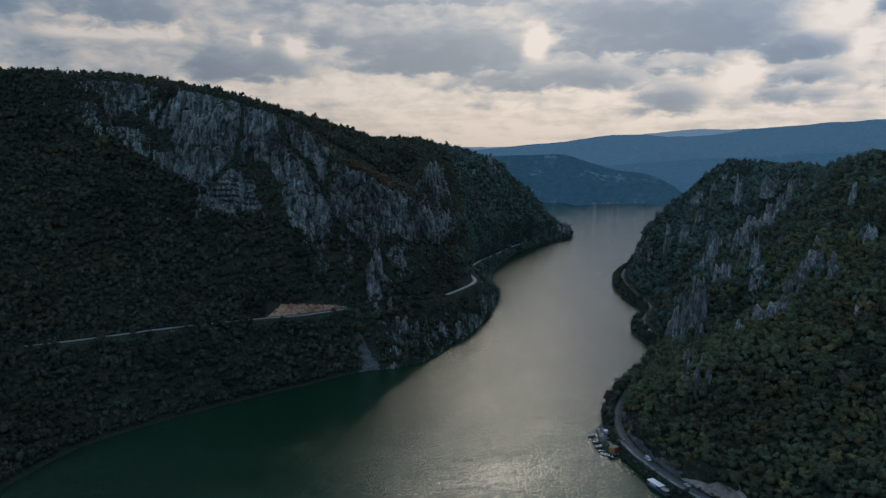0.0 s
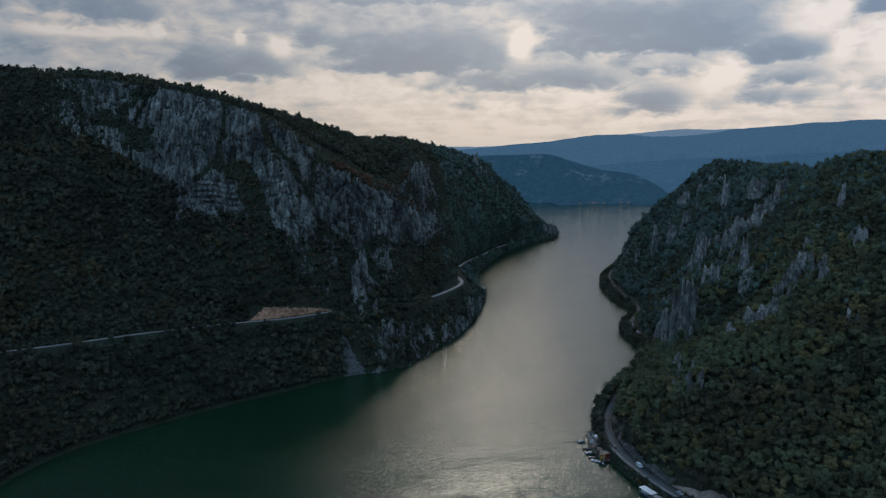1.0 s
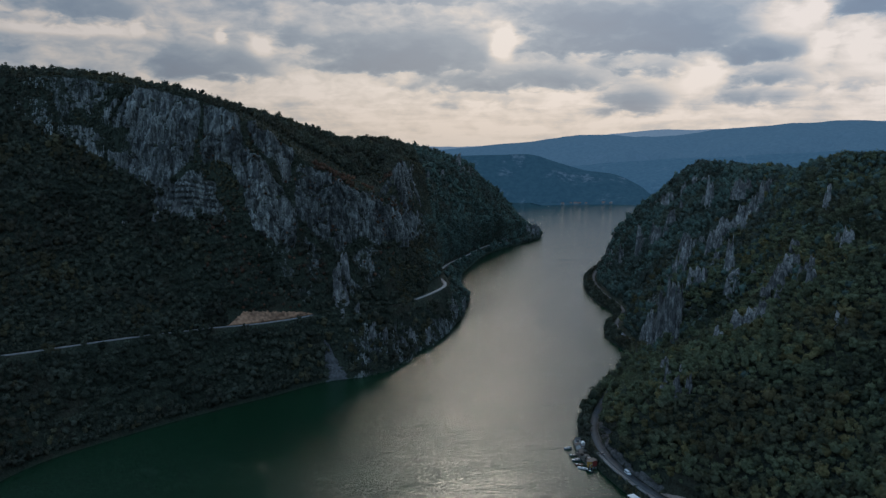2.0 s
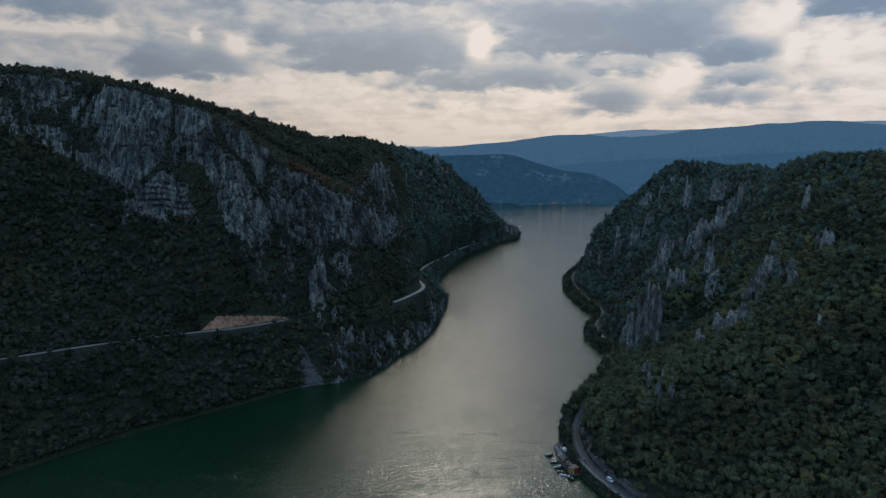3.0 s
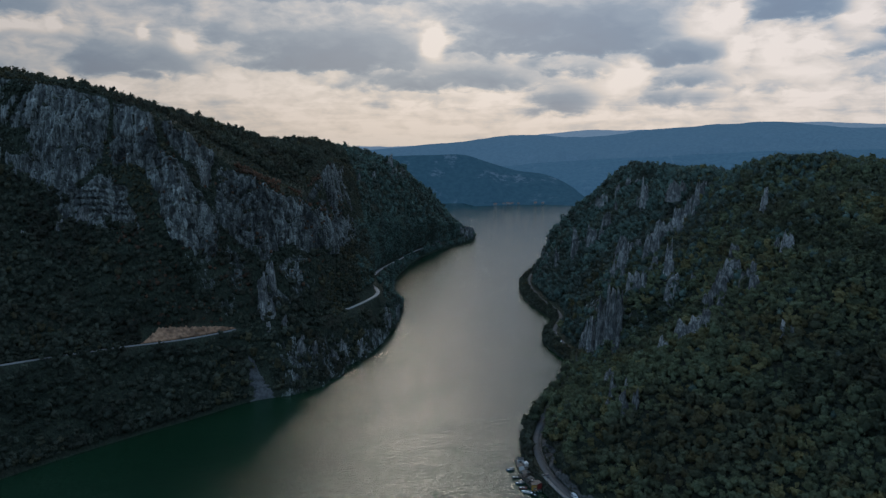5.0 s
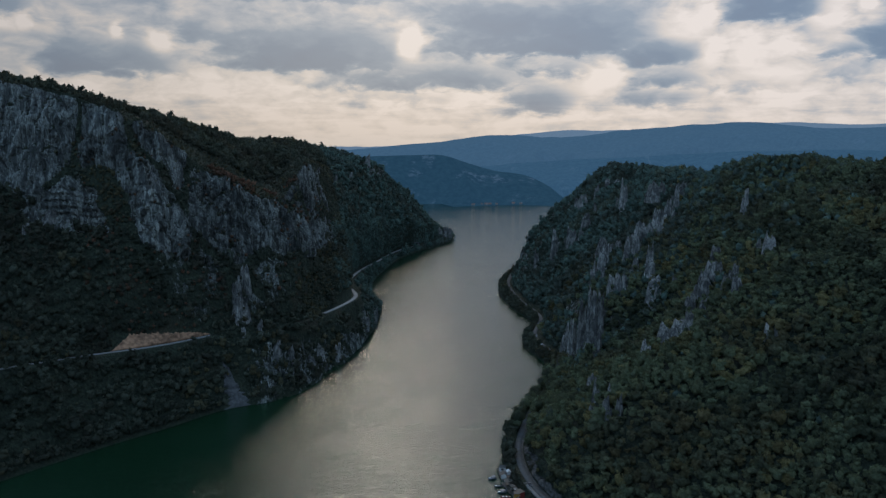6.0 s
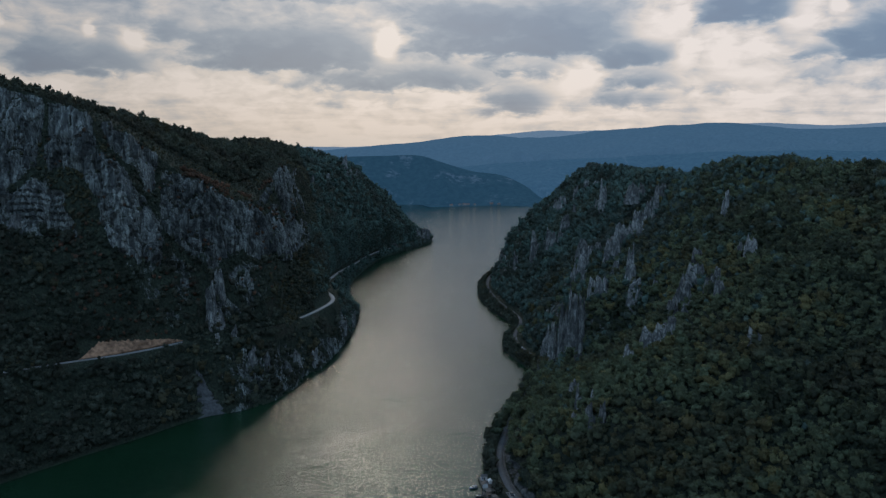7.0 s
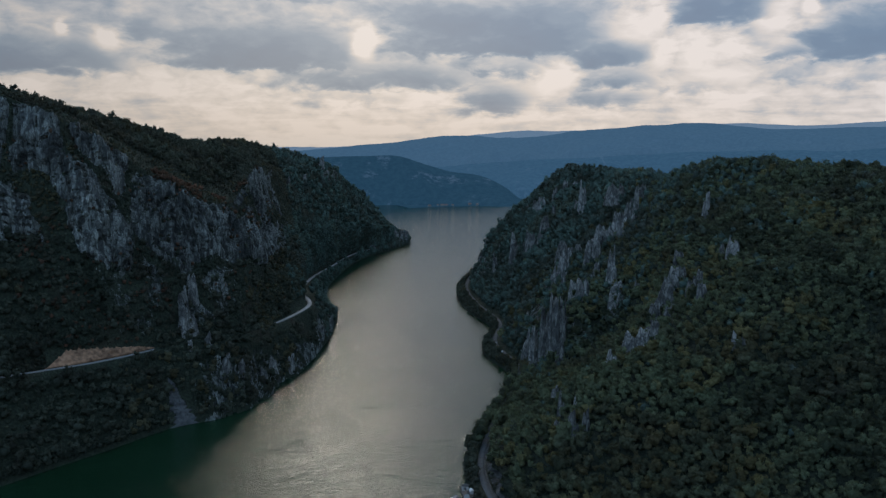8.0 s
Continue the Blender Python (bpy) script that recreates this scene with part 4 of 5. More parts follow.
wl, wi = stretch(WEST_LINE, WEST_IN, WEST_P, 0.2, 6.05)
ribbon("road", wl, wi, -1.9, 1.9, 0.35, 0.8, M_PALE_ROAD, "worn pale asphalt road cut along the wooded slope", "road")
wl2, wi2 = stretch(WEST_LINE, WEST_IN, WEST_P, 8.95, 14.4)
# the far stretch has a paler colour than the near one
ribbon("road", wl2, wi2, -2.0, 2.0, 0.4, 0.9, plain("paler_road", (0.36, 0.34, 0.31), 0.95, 0.6, 0.25), "pale winding road above the river bend", "road")
ribbon("kerb", wl2, wi2, -2.4, -2.05, 0.75, 1.2, M_CONCRETE, "pale concrete kerb wall above the river bend", "kerb")
el_, ei_ = stretch(EAST_LINE, EAST_IN, EAST_P, 0.15, 12.9)
ribbon("road", el_, ei_, -1.9, 2.4, 0.25, 0.7, M_ASPHALT, "grey asphalt road along the foot of the slope", "road")
# dark grey-brown rock; the shade on the road's rock face is in this colour too
M_BLAST = plain("blasted_grey_rock", (0.085, 0.08, 0.07), 0.95, 0.8, 0.75, bump=1.0)
M_DARK_CONCRETE = plain("dark_concrete", (0.075, 0.072, 0.066), 0.9, 1.0, 0.45, bump=0.4)
M_PAVING = plain("worn_paving", (0.2, 0.19, 0.172), 0.9, 0.9, 0.3)
ep, epi = stretch(EAST_LINE, EAST_IN, EAST_P, 0.15, 2.15)
ribbon("pavement", ep, epi, -3.5, -1.92, 0.42, 0.9, M_PAVING, "worn pale footway beside the river road", "pavement")
ribbon("kerb", ep, epi, -3.75, -3.52, 0.7, 0.8, M_CONCRETE, "grey concrete parapet along the river road", "parapet")
ek, eki = stretch(EAST_LINE, EAST_IN, EAST_P, 2.155, 3.05)
ribbon("pavement", ek, eki, -4.1, -1.92, 0.42, 0.5, M_PAVING, "pale footway carried on piers above the landing stage", "pavement")
ribbon("kerb", ek, eki, -4.3, -4.12, 0.8, 0.8, M_CONCRETE, "grey concrete parapet above the landing stage", "parapet")
# verge between asphalt and rock face
ev, evi = stretch(EAST_LINE, EAST_IN, EAST_P, 0.15, 5.0)
ribbon("verge", ev, evi, 2.42, 3.7, 0.14, 0.5, M_BLAST, "gravel verge under the rock face", "verge")


def draped(name, g, pos, bands, p_edges, b_range, mat, label, category, lift, jag, seed, rows=46, cols=16):
    """A patch of loose or cut ground lying on a bank. p_edges: its near and far edge along the river, as functions of 0..1 inland."""
    v = np.linspace(0, 1, cols)
    u = np.linspace(0, 1, rows)
    a, b = p_edges(v)
    pp = a[None, :] + (b - a)[None, :] * u[:, None]
    bb = np.broadcast_to(b_range(u)[0][:, None] + (b_range(u)[1] - b_range(u)[0])[:, None] * v[None, :], pp.shape)
    q = on_land(g, pp, bb, pos, bands)
    n = normals_of(q)
    if n[..., 2].mean() < 0:
        n = -n
    flat = q.reshape(-1, 3)
    rim_ = np.minimum(np.minimum(u, 1 - u)[:, None] * 8, np.minimum(v, 1 - v)[None, :] * 8 + 0.35).clip(0, 1).reshape(-1)
    out = flat + n.reshape(-1, 3) * ((lift + jag * (fbm(flat, (1 / 5.0, 1 / 5.0, 1 / 2.5), 3, seed) - 0.4)) * rim_)[:, None]
    f = grid_faces(rows, cols)
    if normals_of(out.reshape(q.shape))[..., 2].mean() < 0:
        f = f[:, ::-1]
    return tagged(mesh_of(name, out, f, mat), label, category, kind="structure")


CUT_RNG = np.random.default_rng(41)
ragged = np.convolve(CUT_RNG.uniform(0, 1, 160), np.ones(3) / 3, "same")


def cut_top(u):
    env = np.clip(u * 6, 0, 1) * np.clip((1 - u) * 5, 0, 1)
    slow = 0.8 + 0.25 * np.sin(5 * u + 0.4)
    return np.full_like(u, 2.0), 2.012 + 0.11 * env * slow * (0.7 + 0.5 * np.interp(u, np.linspace(0, 1, 160), ragged))


draped("earth_cut", WEST_G, WEST_P, WEST_B, lambda v: (4.3 + 0.06 * v, 6.1 - 0.03 * v), cut_top, M_EARTH, "bare orange-brown earth bank cut above the road", "earth bank", 0.9, 2.6, 61, 170, 18)
fray = [np.convolve(CUT_RNG.uniform(-1, 1, 60), np.ones(2) / 2, "same") for _ in range(2)]
draped("scree", WEST_G, WEST_P, WEST_B, lambda v: (5.9 + 0.17 * v + 0.1 * np.interp(v, np.linspace(0, 1, 60), fray[0]) * (1 - 0.6 * v), 6.5 - 0.36 * v**0.7 + 0.1 * np.interp(v, np.linspace(0, 1, 60), fray[1])),
       lambda u: (np.full_like(u, 0.0), 0.58 + 0.1 * np.interp(u, np.linspace(0, 1, 60), fray[0])), M_SCREE, "pale grey scree fan sliding into the river", "scree", 0.8, 1.6, 62, 50, 60)
draped("rock_face", EAST_G, EAST_P, EAST_B, lambda v: (1.96 + 0.0 * v, 4.3 - 0.05 * v), lambda u: (np.full_like(u, 2.04), 2.36 + 0.1 * np.sin(23 * u) + 0.06 * np.sin(61 * u)),
       M_BLAST, "blasted grey rock face behind the river road", "rock face", 0.5, 3.0, 64, 320, 16)
draped("earth_cut", EAST_G, EAST_P, EAST_B, lambda v: (0.35 + 0.0 * v, 1.95 - 0.25 * v), lambda u: (np.full_like(u, 2.05), 2.75 + 0.3 * np.sin(11 * u)),
       plain("pinkish_cut_rock", (0.3, 0.23, 0.18), 0.95, 0.5, 0.5, bump=0.8), "pinkish brown rock face behind the road", "rock face", 1.0, 2.4, 63, 60, 12)


# ---------------------------------------------------------------- limestone crags
def crag_mesh(x0, y0, z0, wide, high, turn, rng):
    """A crag: one split block of stone with fluted sides and a jagged top, leaning back into the slope."""
    n, levels = 56, 9
    ang = np.arange(n) / n * 2 * math.pi
    # pillars: each a sector with its own reach and height, parted by clefts
    pillars = int(np.clip(wide * 0.75, 5, 15))
    cuts = np.sort((np.arange(pillars) + rng.uniform(-0.33, 0.33, pillars)) / pillars * 2 * math.pi)
    which = np.searchsorted(cuts, ang) % pillars
    to_cut = np.min(np.abs((ang[:, None] - cuts[None] + math.pi) % (2 * math.pi) - math.pi), axis=1)
    wave = rng.uniform(-0.2, 0.2, pillars)[which] + 0.1 * np.cos(2 * ang + rng.uniform(0, 6.3)) - 0.16 * (to_cut < 0.07)
    slope_ = rng.uniform(-0.3, 0.3)
    rim_ = np.clip(rng.uniform(0.56, 1.0, pillars)[which] + slope_ * np.cos(ang) - 0.12 * (to_cut < 0.07), 0.35, 1.05)
    c_, s_ = math.cos(turn), math.sin(turn)
    foot = min(0.0, land_height(x0 + wide * 0.4 * s_, y0 - wide * 0.4 * c_) - z0) - 2.5
    V, F = [], []
    steps = [(t, 1.14 - 0.48 * t**1.5) for t in np.linspace(0, 1, levels)] + [(0.96, 0.44), (0.8, 0.22)]
    for i, (t, scale) in enumerate(steps):
        jag = rng.standard_normal(n) * 0.035
        r = (1 + wave * (0.7 + 0.5 * t)) * scale * (1 + jag)
        u, v = r * np.cos(ang) * wide / 2, r * np.sin(ang) * wide * 0.36
        up_ = rim_ if i < levels else rim_ * (0.6 if i == levels else 0.2) + rim_.mean() * (0.4 if i == levels else 0.8)
        z = foot + t * (high * up_ - foot) + rng.standard_normal(n) * 0.025 * high * (t > 0)
        v = v + t * high * 0.2
        V.append(np.stack([u * c_ - v * s_, u * s_ + v * c_, z], 1))
    total_ = len(steps)
    for l in range(total_ - 1):
        for k in range(n):
            a, b = l * n + k, l * n + (k + 1) % n
            F += [(a, b, b + n), (a, b + n, a + n)]
    V.append(V[-1].mean(axis=0)[None])
    F += [((total_ - 1) * n + k, (total_ - 1) * n + (k + 1) % n, total_ * n) for k in range(n)]
    return np.vstack(V), np.array(F)


# place in plan, width and height in metres
CRAGS_UPPER = [
    (393, 1019, 12.9, 36.4), (417, 1138, 7.2, 10.7), (402, 1141, 8.9, 14.3), (381, 1142, 12.5, 17.8), (378, 1158, 7.2, 12.6), (377, 1080, 5.1, 11.9), (349, 1036, 11.4, 20.3), (308, 1044, 8.1, 38.9),
    (293, 1074, 6.6, 24.9), (327, 1026, 12.8, 24), (320, 885, 21, 21), (334, 888, 8.5, 9.9), (296, 836, 11.9, 29.8), (283, 831, 7.9, 19.7), (370, 863, 13.9, 20.9), (377, 858, 9.7, 20.8),
    (386, 854, 6.9, 27.7), (407, 942, 27.3, 19.7), (376, 840, 4.1, 9.5), (404, 877, 10, 17.1), (369, 691, 7, 20.9),
]
CRAGS_RIBS = [
    (347, 845, 19, 17.6), (318, 807, 16.8, 25.8), (295, 717, 8.1, 31.8), (299, 761, 8.5, 13.4), (271, 743, 10.7, 14.8), (273, 725, 9.3, 17.4), (293, 699, 11.3, 7.9), (266, 582, 8.6, 14.4),
    (277, 590, 13.7, 17.1), (293, 612, 13.2, 12.7), (305, 621, 13.4, 12.9), (319, 643, 7.5, 8.5), (295, 584, 7.8, 14.7), (273, 574, 6.7, 7.6), (235, 546, 17, 10), (244, 550, 12, 9),
    (274, 496, 6, 7.7), (279, 494, 3.4, 3.4), (339, 602, 10.3, 11.3), (336, 612, 4.1, 6.2), (279, 680, 7.7, 16.6), (289, 685, 5.6, 8.9),
]
CRAGS_WALL = [
    (223, 741, 7.1, 23.6), (225, 722, 8.1, 34.5), (228, 703, 7.9, 44.9), (232, 692, 7.8, 49.8), (240, 693, 6.7, 44.4), (231, 754, 4.8, 17.9), (228, 666, 6.4, 21.4), (178, 545, 6, 9), (172, 518, 6, 11), (177, 508, 5, 11), (168, 494, 6, 10), (174, 486, 5, 10), (166, 482, 5, 9), (162, 500, 4, 7),
]
CRAGS_WEST = [
    (268, 1694, 14, 20), (284, 1722, 12, 15), (262, 1660, 9, 16),
    (92, 1528, 11.3, 18.1), (25, 1226, 6.3, 12.7), (54, 1362, 7.1, 14.1), (254, 1676, 10.1, 12.6), (274, 1684, 12.7, 12.7), (-67, 731, 13.3, 17.7), (-71, 738, 8.9, 22.2), (-65, 751, 7.9, 22.5),
    (-51, 722, 6.6, 12), (-64, 713, 4.3, 8.7), (0, 759, 9.5, 20), (-8, 739, 7.6, 12), (-27, 721, 9.7, 12), (-37, 716, 8.5, 10), (47, 875, 6.6, 14.6), (61, 936, 5.7, 14.2),
    (14, 778, 7.9, 15), (-234, 729, 7.9, 7.9), (-218, 740, 10.3, 8), (-257, 716, 4.5, 3.9),
]
crag_rng = np.random.default_rng(12)
# smaller outcrops strewn round the large ones
outcrops = []
for x, y, wide, high in CRAGS_UPPER + CRAGS_RIBS:
    for _ in range(1 if wide > 8 else 0):
        outcrops.append((x + crag_rng.normal(0, 14), y + crag_rng.normal(0, 18), crag_rng.uniform(4.5, 9), crag_rng.uniform(6, 15)))
for x, y, wide, high in CRAGS_UPPER + CRAGS_RIBS + CRAGS_WALL + CRAGS_WEST + outcrops:
    z = land_height(x, y)
    cv, cf = crag_mesh(x, y, z, wide * 1.06, high + (2.5 if x > 150 else 0.0), radians(-32 + crag_rng.uniform(-14, 14) if x > 0 else 15), crag_rng)
    crag = mesh_of("limestone_crag", cv, cf, M_CRAG)
    crag.location = (x, y, z)
    tagged(crag, "weathered grey limestone crag jutting out of the woods", "rock", "limestone crags")

# ---------------------------------------------------------------- single trees along the water


def part(name, bm, mat, parent, label=""):
    """Links a bmesh as one mesh object under a thing or a part."""
    me = bpy.data.meshes.new(name)
    bmesh.ops.recalc_face_normals(bm, faces=bm.faces)
    bm.to_mesh(me)
    bm.free()
    me.materials.append(mat)
    ob = new(name, me)
    ob.parent = parent
    return tagged(ob, label) if label else ob


def thing(name, label, category, group="", m=None):
    ob = tagged(new(name), label, category, group)
    if m is not None:
        ob.matrix_world = m
    return ob


def box(bm, x0, x1, y0, y1, z0, z1, bevel=0.0):
    made = bmesh.ops.create_cube(bm, size=1.0)["verts"]
    bmesh.ops.transform(bm, verts=made, matrix=Matrix.Translation(((x0 + x1) / 2, (y0 + y1) / 2, (z0 + z1) / 2)) @ Matrix.Diagonal((x1 - x0, y1 - y0, z1 - z0, 1)))
    if bevel:
        edges = list({e for v in made for e in v.link_edges})
        bmesh.ops.bevel(bm, geom=edges, offset=bevel, segments=2, affect="EDGES")
    return bm


def boxed(*args, bevel=0.0):
    return box(bmesh.new(), *args, bevel=bevel)


def tube(a, b, r0, r1, sides=8, bm=None):
    bm = bm or bmesh.new()
    a, b = Vector(a), Vector(b)
    made = bmesh.ops.create_cone(bm, cap_ends=True, segments=sides, radius1=r0, radius2=r1, depth=(b - a).length)["verts"]
    turn = (b - a).to_track_quat("Z", "Y").to_matrix().to_4x4()
    bmesh.ops.transform(bm, verts=made, matrix=Matrix.Translation((a + b) / 2) @ turn)
    return bm


def make_tree(rng, radius, high, label, hue):
    t = thing("tree", label, "tree", "trees along the shore")
    part("trunk", tube((0, 0, -0.6), (rng.uniform(-0.3, 0.3), rng.uniform(-0.3, 0.3), high * 0.6), 0.28, 0.14), M_BARK, t)
    for k in range(4):
        a = k * 1.57 + rng.uniform(0, 0.8)
        z = high * rng.uniform(0.3, 0.5)
        part("limb", tube((0, 0, z), (radius * 0.6 * math.cos(a), radius * 0.6 * math.sin(a), z + radius * 0.7), 0.11, 0.04, 6), M_BARK, t)
    v, f = crown_shape(rng, 5, 260)
    v = v * (radius, radius, radius * 0.95) + (0, 0, high - radius * 0.85)
    crown = mesh_of("crown", v, f, M_LEAF, {"hue": np.full(len(v), hue)})
    crown.parent = t
    return t


tree_rng = np.random.default_rng(8)
KINDS = [
    make_tree(tree_rng, 3.4, 7.5, "full dark green broadleaf tree on the river bank", 0.25),
    make_tree(tree_rng, 2.7, 8.5, "tall narrow green tree at the water's edge", 0.45),
    make_tree(tree_rng, 3.0, 6.0, "low spreading tree leaning over the river road", 0.35),
    make_tree(tree_rng, 2.3, 5.0, "small yellowing tree beside the river road", 0.75),
]
shore_spots = []
for a, b, lo, hi, n in ((4.15, 5.9, 0.1, 0.75, 22), (5.2, 7.1, 0.1, 0.95, 30), (7.0, 8.6, 0.05, 0.85, 24), (8.6, 10.4, 0.1, 0.8, 14), (10.4, 12.4, 0.02, 0.85, 30), (0.8, 2.2, 0.15, 0.5, 7)):
    for k in range(n):
        shore_spots.append((a + (b - a) * (k + tree_rng.uniform(0.1, 0.9)) / n, tree_rng.uniform(lo, hi), a < 1))
first = [True] * len(KINDS)
for p_, b_, small in shore_spots:
    q = on_land(EAST_G, np.array([p_]), np.array([b_]), EAST_P, EAST_B)[0]
    k = 3 if small else int(tree_rng.choice(4, p=(0.38, 0.27, 0.22, 0.13)))
    m = pose(q[0], q[1], max(q[2], 0.2), 0, 0, tree_rng.uniform(0, 360)) @ Matrix.Diagonal((*([tree_rng.uniform(0.8, 1.25) * (0.6 if small else 1.0)] * 3), 1))
    if first[k]:
        KINDS[k].matrix_world = m
        first[k] = False
    else:
        c = copy_thing(KINDS[k], Matrix.Identity(4))
        c.matrix_basis = m

# single trees that stand out on the rim of the western cliff
rim_tree = make_tree(tree_rng, 2.2, 5.4, "dark wind-shaped tree on the cliff's rim", 0.2)
for k in range(22):
    q = on_land(WEST_G, np.array([1.9 + 3.2 * (k + tree_rng.uniform(0, 0.9)) / 22]), np.array([tree_rng.uniform(4.0, 4.1)]), WEST_P, WEST_B)[0]
    m = pose(q[0], q[1], q[2] - 0.3, 0, 0, tree_rng.uniform(0, 360)) @ Matrix.Diagonal((*([tree_rng.uniform(0.55, 1.05)] * 3), 1))
    o = rim_tree if k == 0 else copy_thing(rim_tree, Matrix.Identity(4))
    o.matrix_basis = m
    tagged(o, group="trees on the cliff rim")

# ---------------------------------------------------------------- vehicles
M_WHITE = plain("white_paint", (0.78, 0.78, 0.76), 0.35, 3.0, 0.08)
M_GREYPAINT = plain("silver_grey_paint", (0.42, 0.43, 0.44), 0.35, 3.0, 0.1)
M_DARKPAINT = plain("dark_paint", (0.03, 0.035, 0.045), 0.3, 3.0, 0.15)
M_GLASS = plain("dark_tinted_glass", (0.02, 0.025, 0.03), 0.08, 3.0, 0.1)
M_RUBBER = plain("black_rubber", (0.02, 0.02, 0.02), 0.85, 8.0, 0.2)
M_STEEL = plain("galvanised_steel", (0.5, 0.5, 0.5), 0.4, 5.0, 0.2, 0.8)
M_LAMP = plain("lamp_glass", (0.8, 0.8, 0.75), 0.15, 3.0, 0.05)
M_WOOD = plain("grey_weathered_wood", (0.12, 0.105, 0.085), 0.85, 3.0, 0.4)
M_ROOFWHITE = plain("white_sheet_roof", (0.74, 0.73, 0.71), 0.5, 0.8, 0.18)
M_ROOFGREY = plain("grey_sheet_roof", (0.22, 0.22, 0.215), 0.5, 0.8, 0.2)
M_YELLOW = plain("yellow_paint", (0.36, 0.2, 0.035), 0.5, 2.0, 0.2)
M_RED = plain("red_paint", (0.24, 0.042, 0.032), 0.5, 2.0, 0.2)
M_PLASTER = plain("pale_plaster", (0.62, 0.6, 0.56), 0.85, 1.2, 0.18)
M_FARWALL = plain("weathered_plaster", (0.26, 0.235, 0.21), 0.9, 0.5, 0.3)
M_TILE = plain("red_roof_tile", (0.24, 0.14, 0.105), 0.85, 1.2, 0.3)
M_DARKROOF = plain("dark_sheet_roof", (0.05, 0.048, 0.045), 0.6, 1.0, 0.35)
M_TARP = plain("dark_green_tarpaulin", (0.035, 0.05, 0.045), 0.7, 1.5, 0.3)
M_REDHULL = plain("dull_red_hull", (0.2, 0.04, 0.035), 0.5, 2.0, 0.3)
M_HULL = plain("blue_grey_hull", (0.12, 0.15, 0.2), 0.4, 2.0, 0.2)


def side_profile(points, wide, bevel):
    """A body from its side outline (y along, z up), as wide as given, narrower towards the roof."""
    bm = bmesh.new()
    zs = [z for _, z in points]
    for sx in (-1, 1):
        for y, z in points:
            t = (z - min(zs)) / (max(zs) - min(zs))
            bm.verts.new((sx * wide / 2 * (1 - 0.16 * max(0, t - 0.45) / 0.55), y, z))
    bm.verts.ensure_lookup_table()
    n = len(points)
    bm.faces.new([bm.verts[i] for i in range(n)])
    bm.faces.new([bm.verts[n + i] for i in reversed(range(n))])
    for i in range(n):
        j = (i + 1) % n
        bm.faces.new((bm.verts[i], bm.verts[n + i], bm.verts[n + j], bm.verts[j]))
    bmesh.ops.bevel(bm, geom=list(bm.edges), offset=bevel, segments=2, affect="EDGES")
    return bm


def make_vehicle(name, label, paint, outline, wide, glass, wheel_y, r):
    t = thing(name, label, "van" if name == "van" else "car")
    part("body", side_profile(outline, wide, 0.06), paint, t)
    for x0, x1, y0, y1, z0, z1 in glass:
        part("window", boxed(x0, x1, y0, y1, z0, z1, bevel=0.02), M_GLASS, t, "dark tinted glass")
    for sx in (-1, 1):
        for y in wheel_y:
            w_ = part("wheel", tube((sx * (wide / 2 - 0.2), y, r), (sx * (wide / 2 + 0.02), y, r), r, r, 16), M_RUBBER, t)
            part("rim", tube((sx * (wide / 2), y, r), (sx * (wide / 2 + 0.04), y, r), r * 0.6, r * 0.55, 12), M_STEEL, w_)
        part("headlight", boxed(sx * wide * 0.36 - 0.16, sx * wide * 0.36 + 0.16, outline[0][0] - 0.03, outline[0][0] + 0.1, 0.62, 0.8, bevel=0.02), M_LAMP, t)
    part("bumper", boxed(-wide / 2 + 0.05, wide / 2 - 0.05, outline[0][0] - 0.08, outline[0][0] + 0.12, 0.32, 0.52, bevel=0.04), M_RUBBER, t)
    return t


VAN = [(-2.5, 0.35), (-2.5, 0.95), (-1.75, 1.15), (-1.15, 1.95), (-0.9, 2.05), (2.4, 2.05), (2.5, 1.8), (2.5, 0.35)]
VAN_GLASS = [(-0.98, -0.84, -1.35, -0.4, 1.2, 1.75), (0.84, 0.98, -1.35, -0.4, 1.2, 1.75), (-0.98, -0.86, -0.2, 2.2, 1.25, 1.75), (0.86, 0.98, -0.2, 2.2, 1.25, 1.75), (-0.7, 0.7, -1.62, -1.3, 1.25, 1.72)]
CAR = [(-2.1, 0.3), (-2.12, 0.75), (-1.1, 0.95), (-0.45, 1.42), (0.95, 1.42), (1.6, 1.0), (2.1, 0.92), (2.1, 0.3)]
CAR_GLASS = [(-0.86, -0.72, -0.55, 0.95, 0.98, 1.3), (0.72, 0.86, -0.55, 0.95, 0.98, 1.3), (-0.6, 0.6, -0.98, -0.5, 1.0, 1.34)]


def on_road(p_, side):
    """A pose on the eastern road, side metres towards the hill, heading along it."""
    i = int(np.argmin(np.abs(EAST_P - p_)))
    c, n = EAST_LINE[i], EAST_IN[i]
    d = EAST_LINE[i + 1] - EAST_LINE[i - 1]
    return pose(c[0] + n[0] * side, c[1] + n[1] * side, c[2] + 0.26, 0, 0, math.degrees(math.atan2(-d[0], d[1])))


van = make_vehicle("van", "white delivery van driving on the river road", M_WHITE, VAN, 1.95, VAN_GLASS, (-1.6, 1.5), 0.34)
van.matrix_world = on_road(2.44, 1.2)
car = make_vehicle("car", "dark car parked above the floating huts", M_DARKPAINT, CAR, 1.75, CAR_GLASS, (-1.3, 1.3), 0.32)
car.matrix_world = on_road(2.93, -1.7)
car2 = make_vehicle("car", "silver grey car on the river road below the rock", M_GREYPAINT, CAR, 1.75, CAR_GLASS, (-1.3, 1.3), 0.32)
car2.matrix_world = on_road(1.75, 1.5)
van2 = tagged(copy_thing(van, on_road(7.62, -1.4)), "white van on the road under the crags")
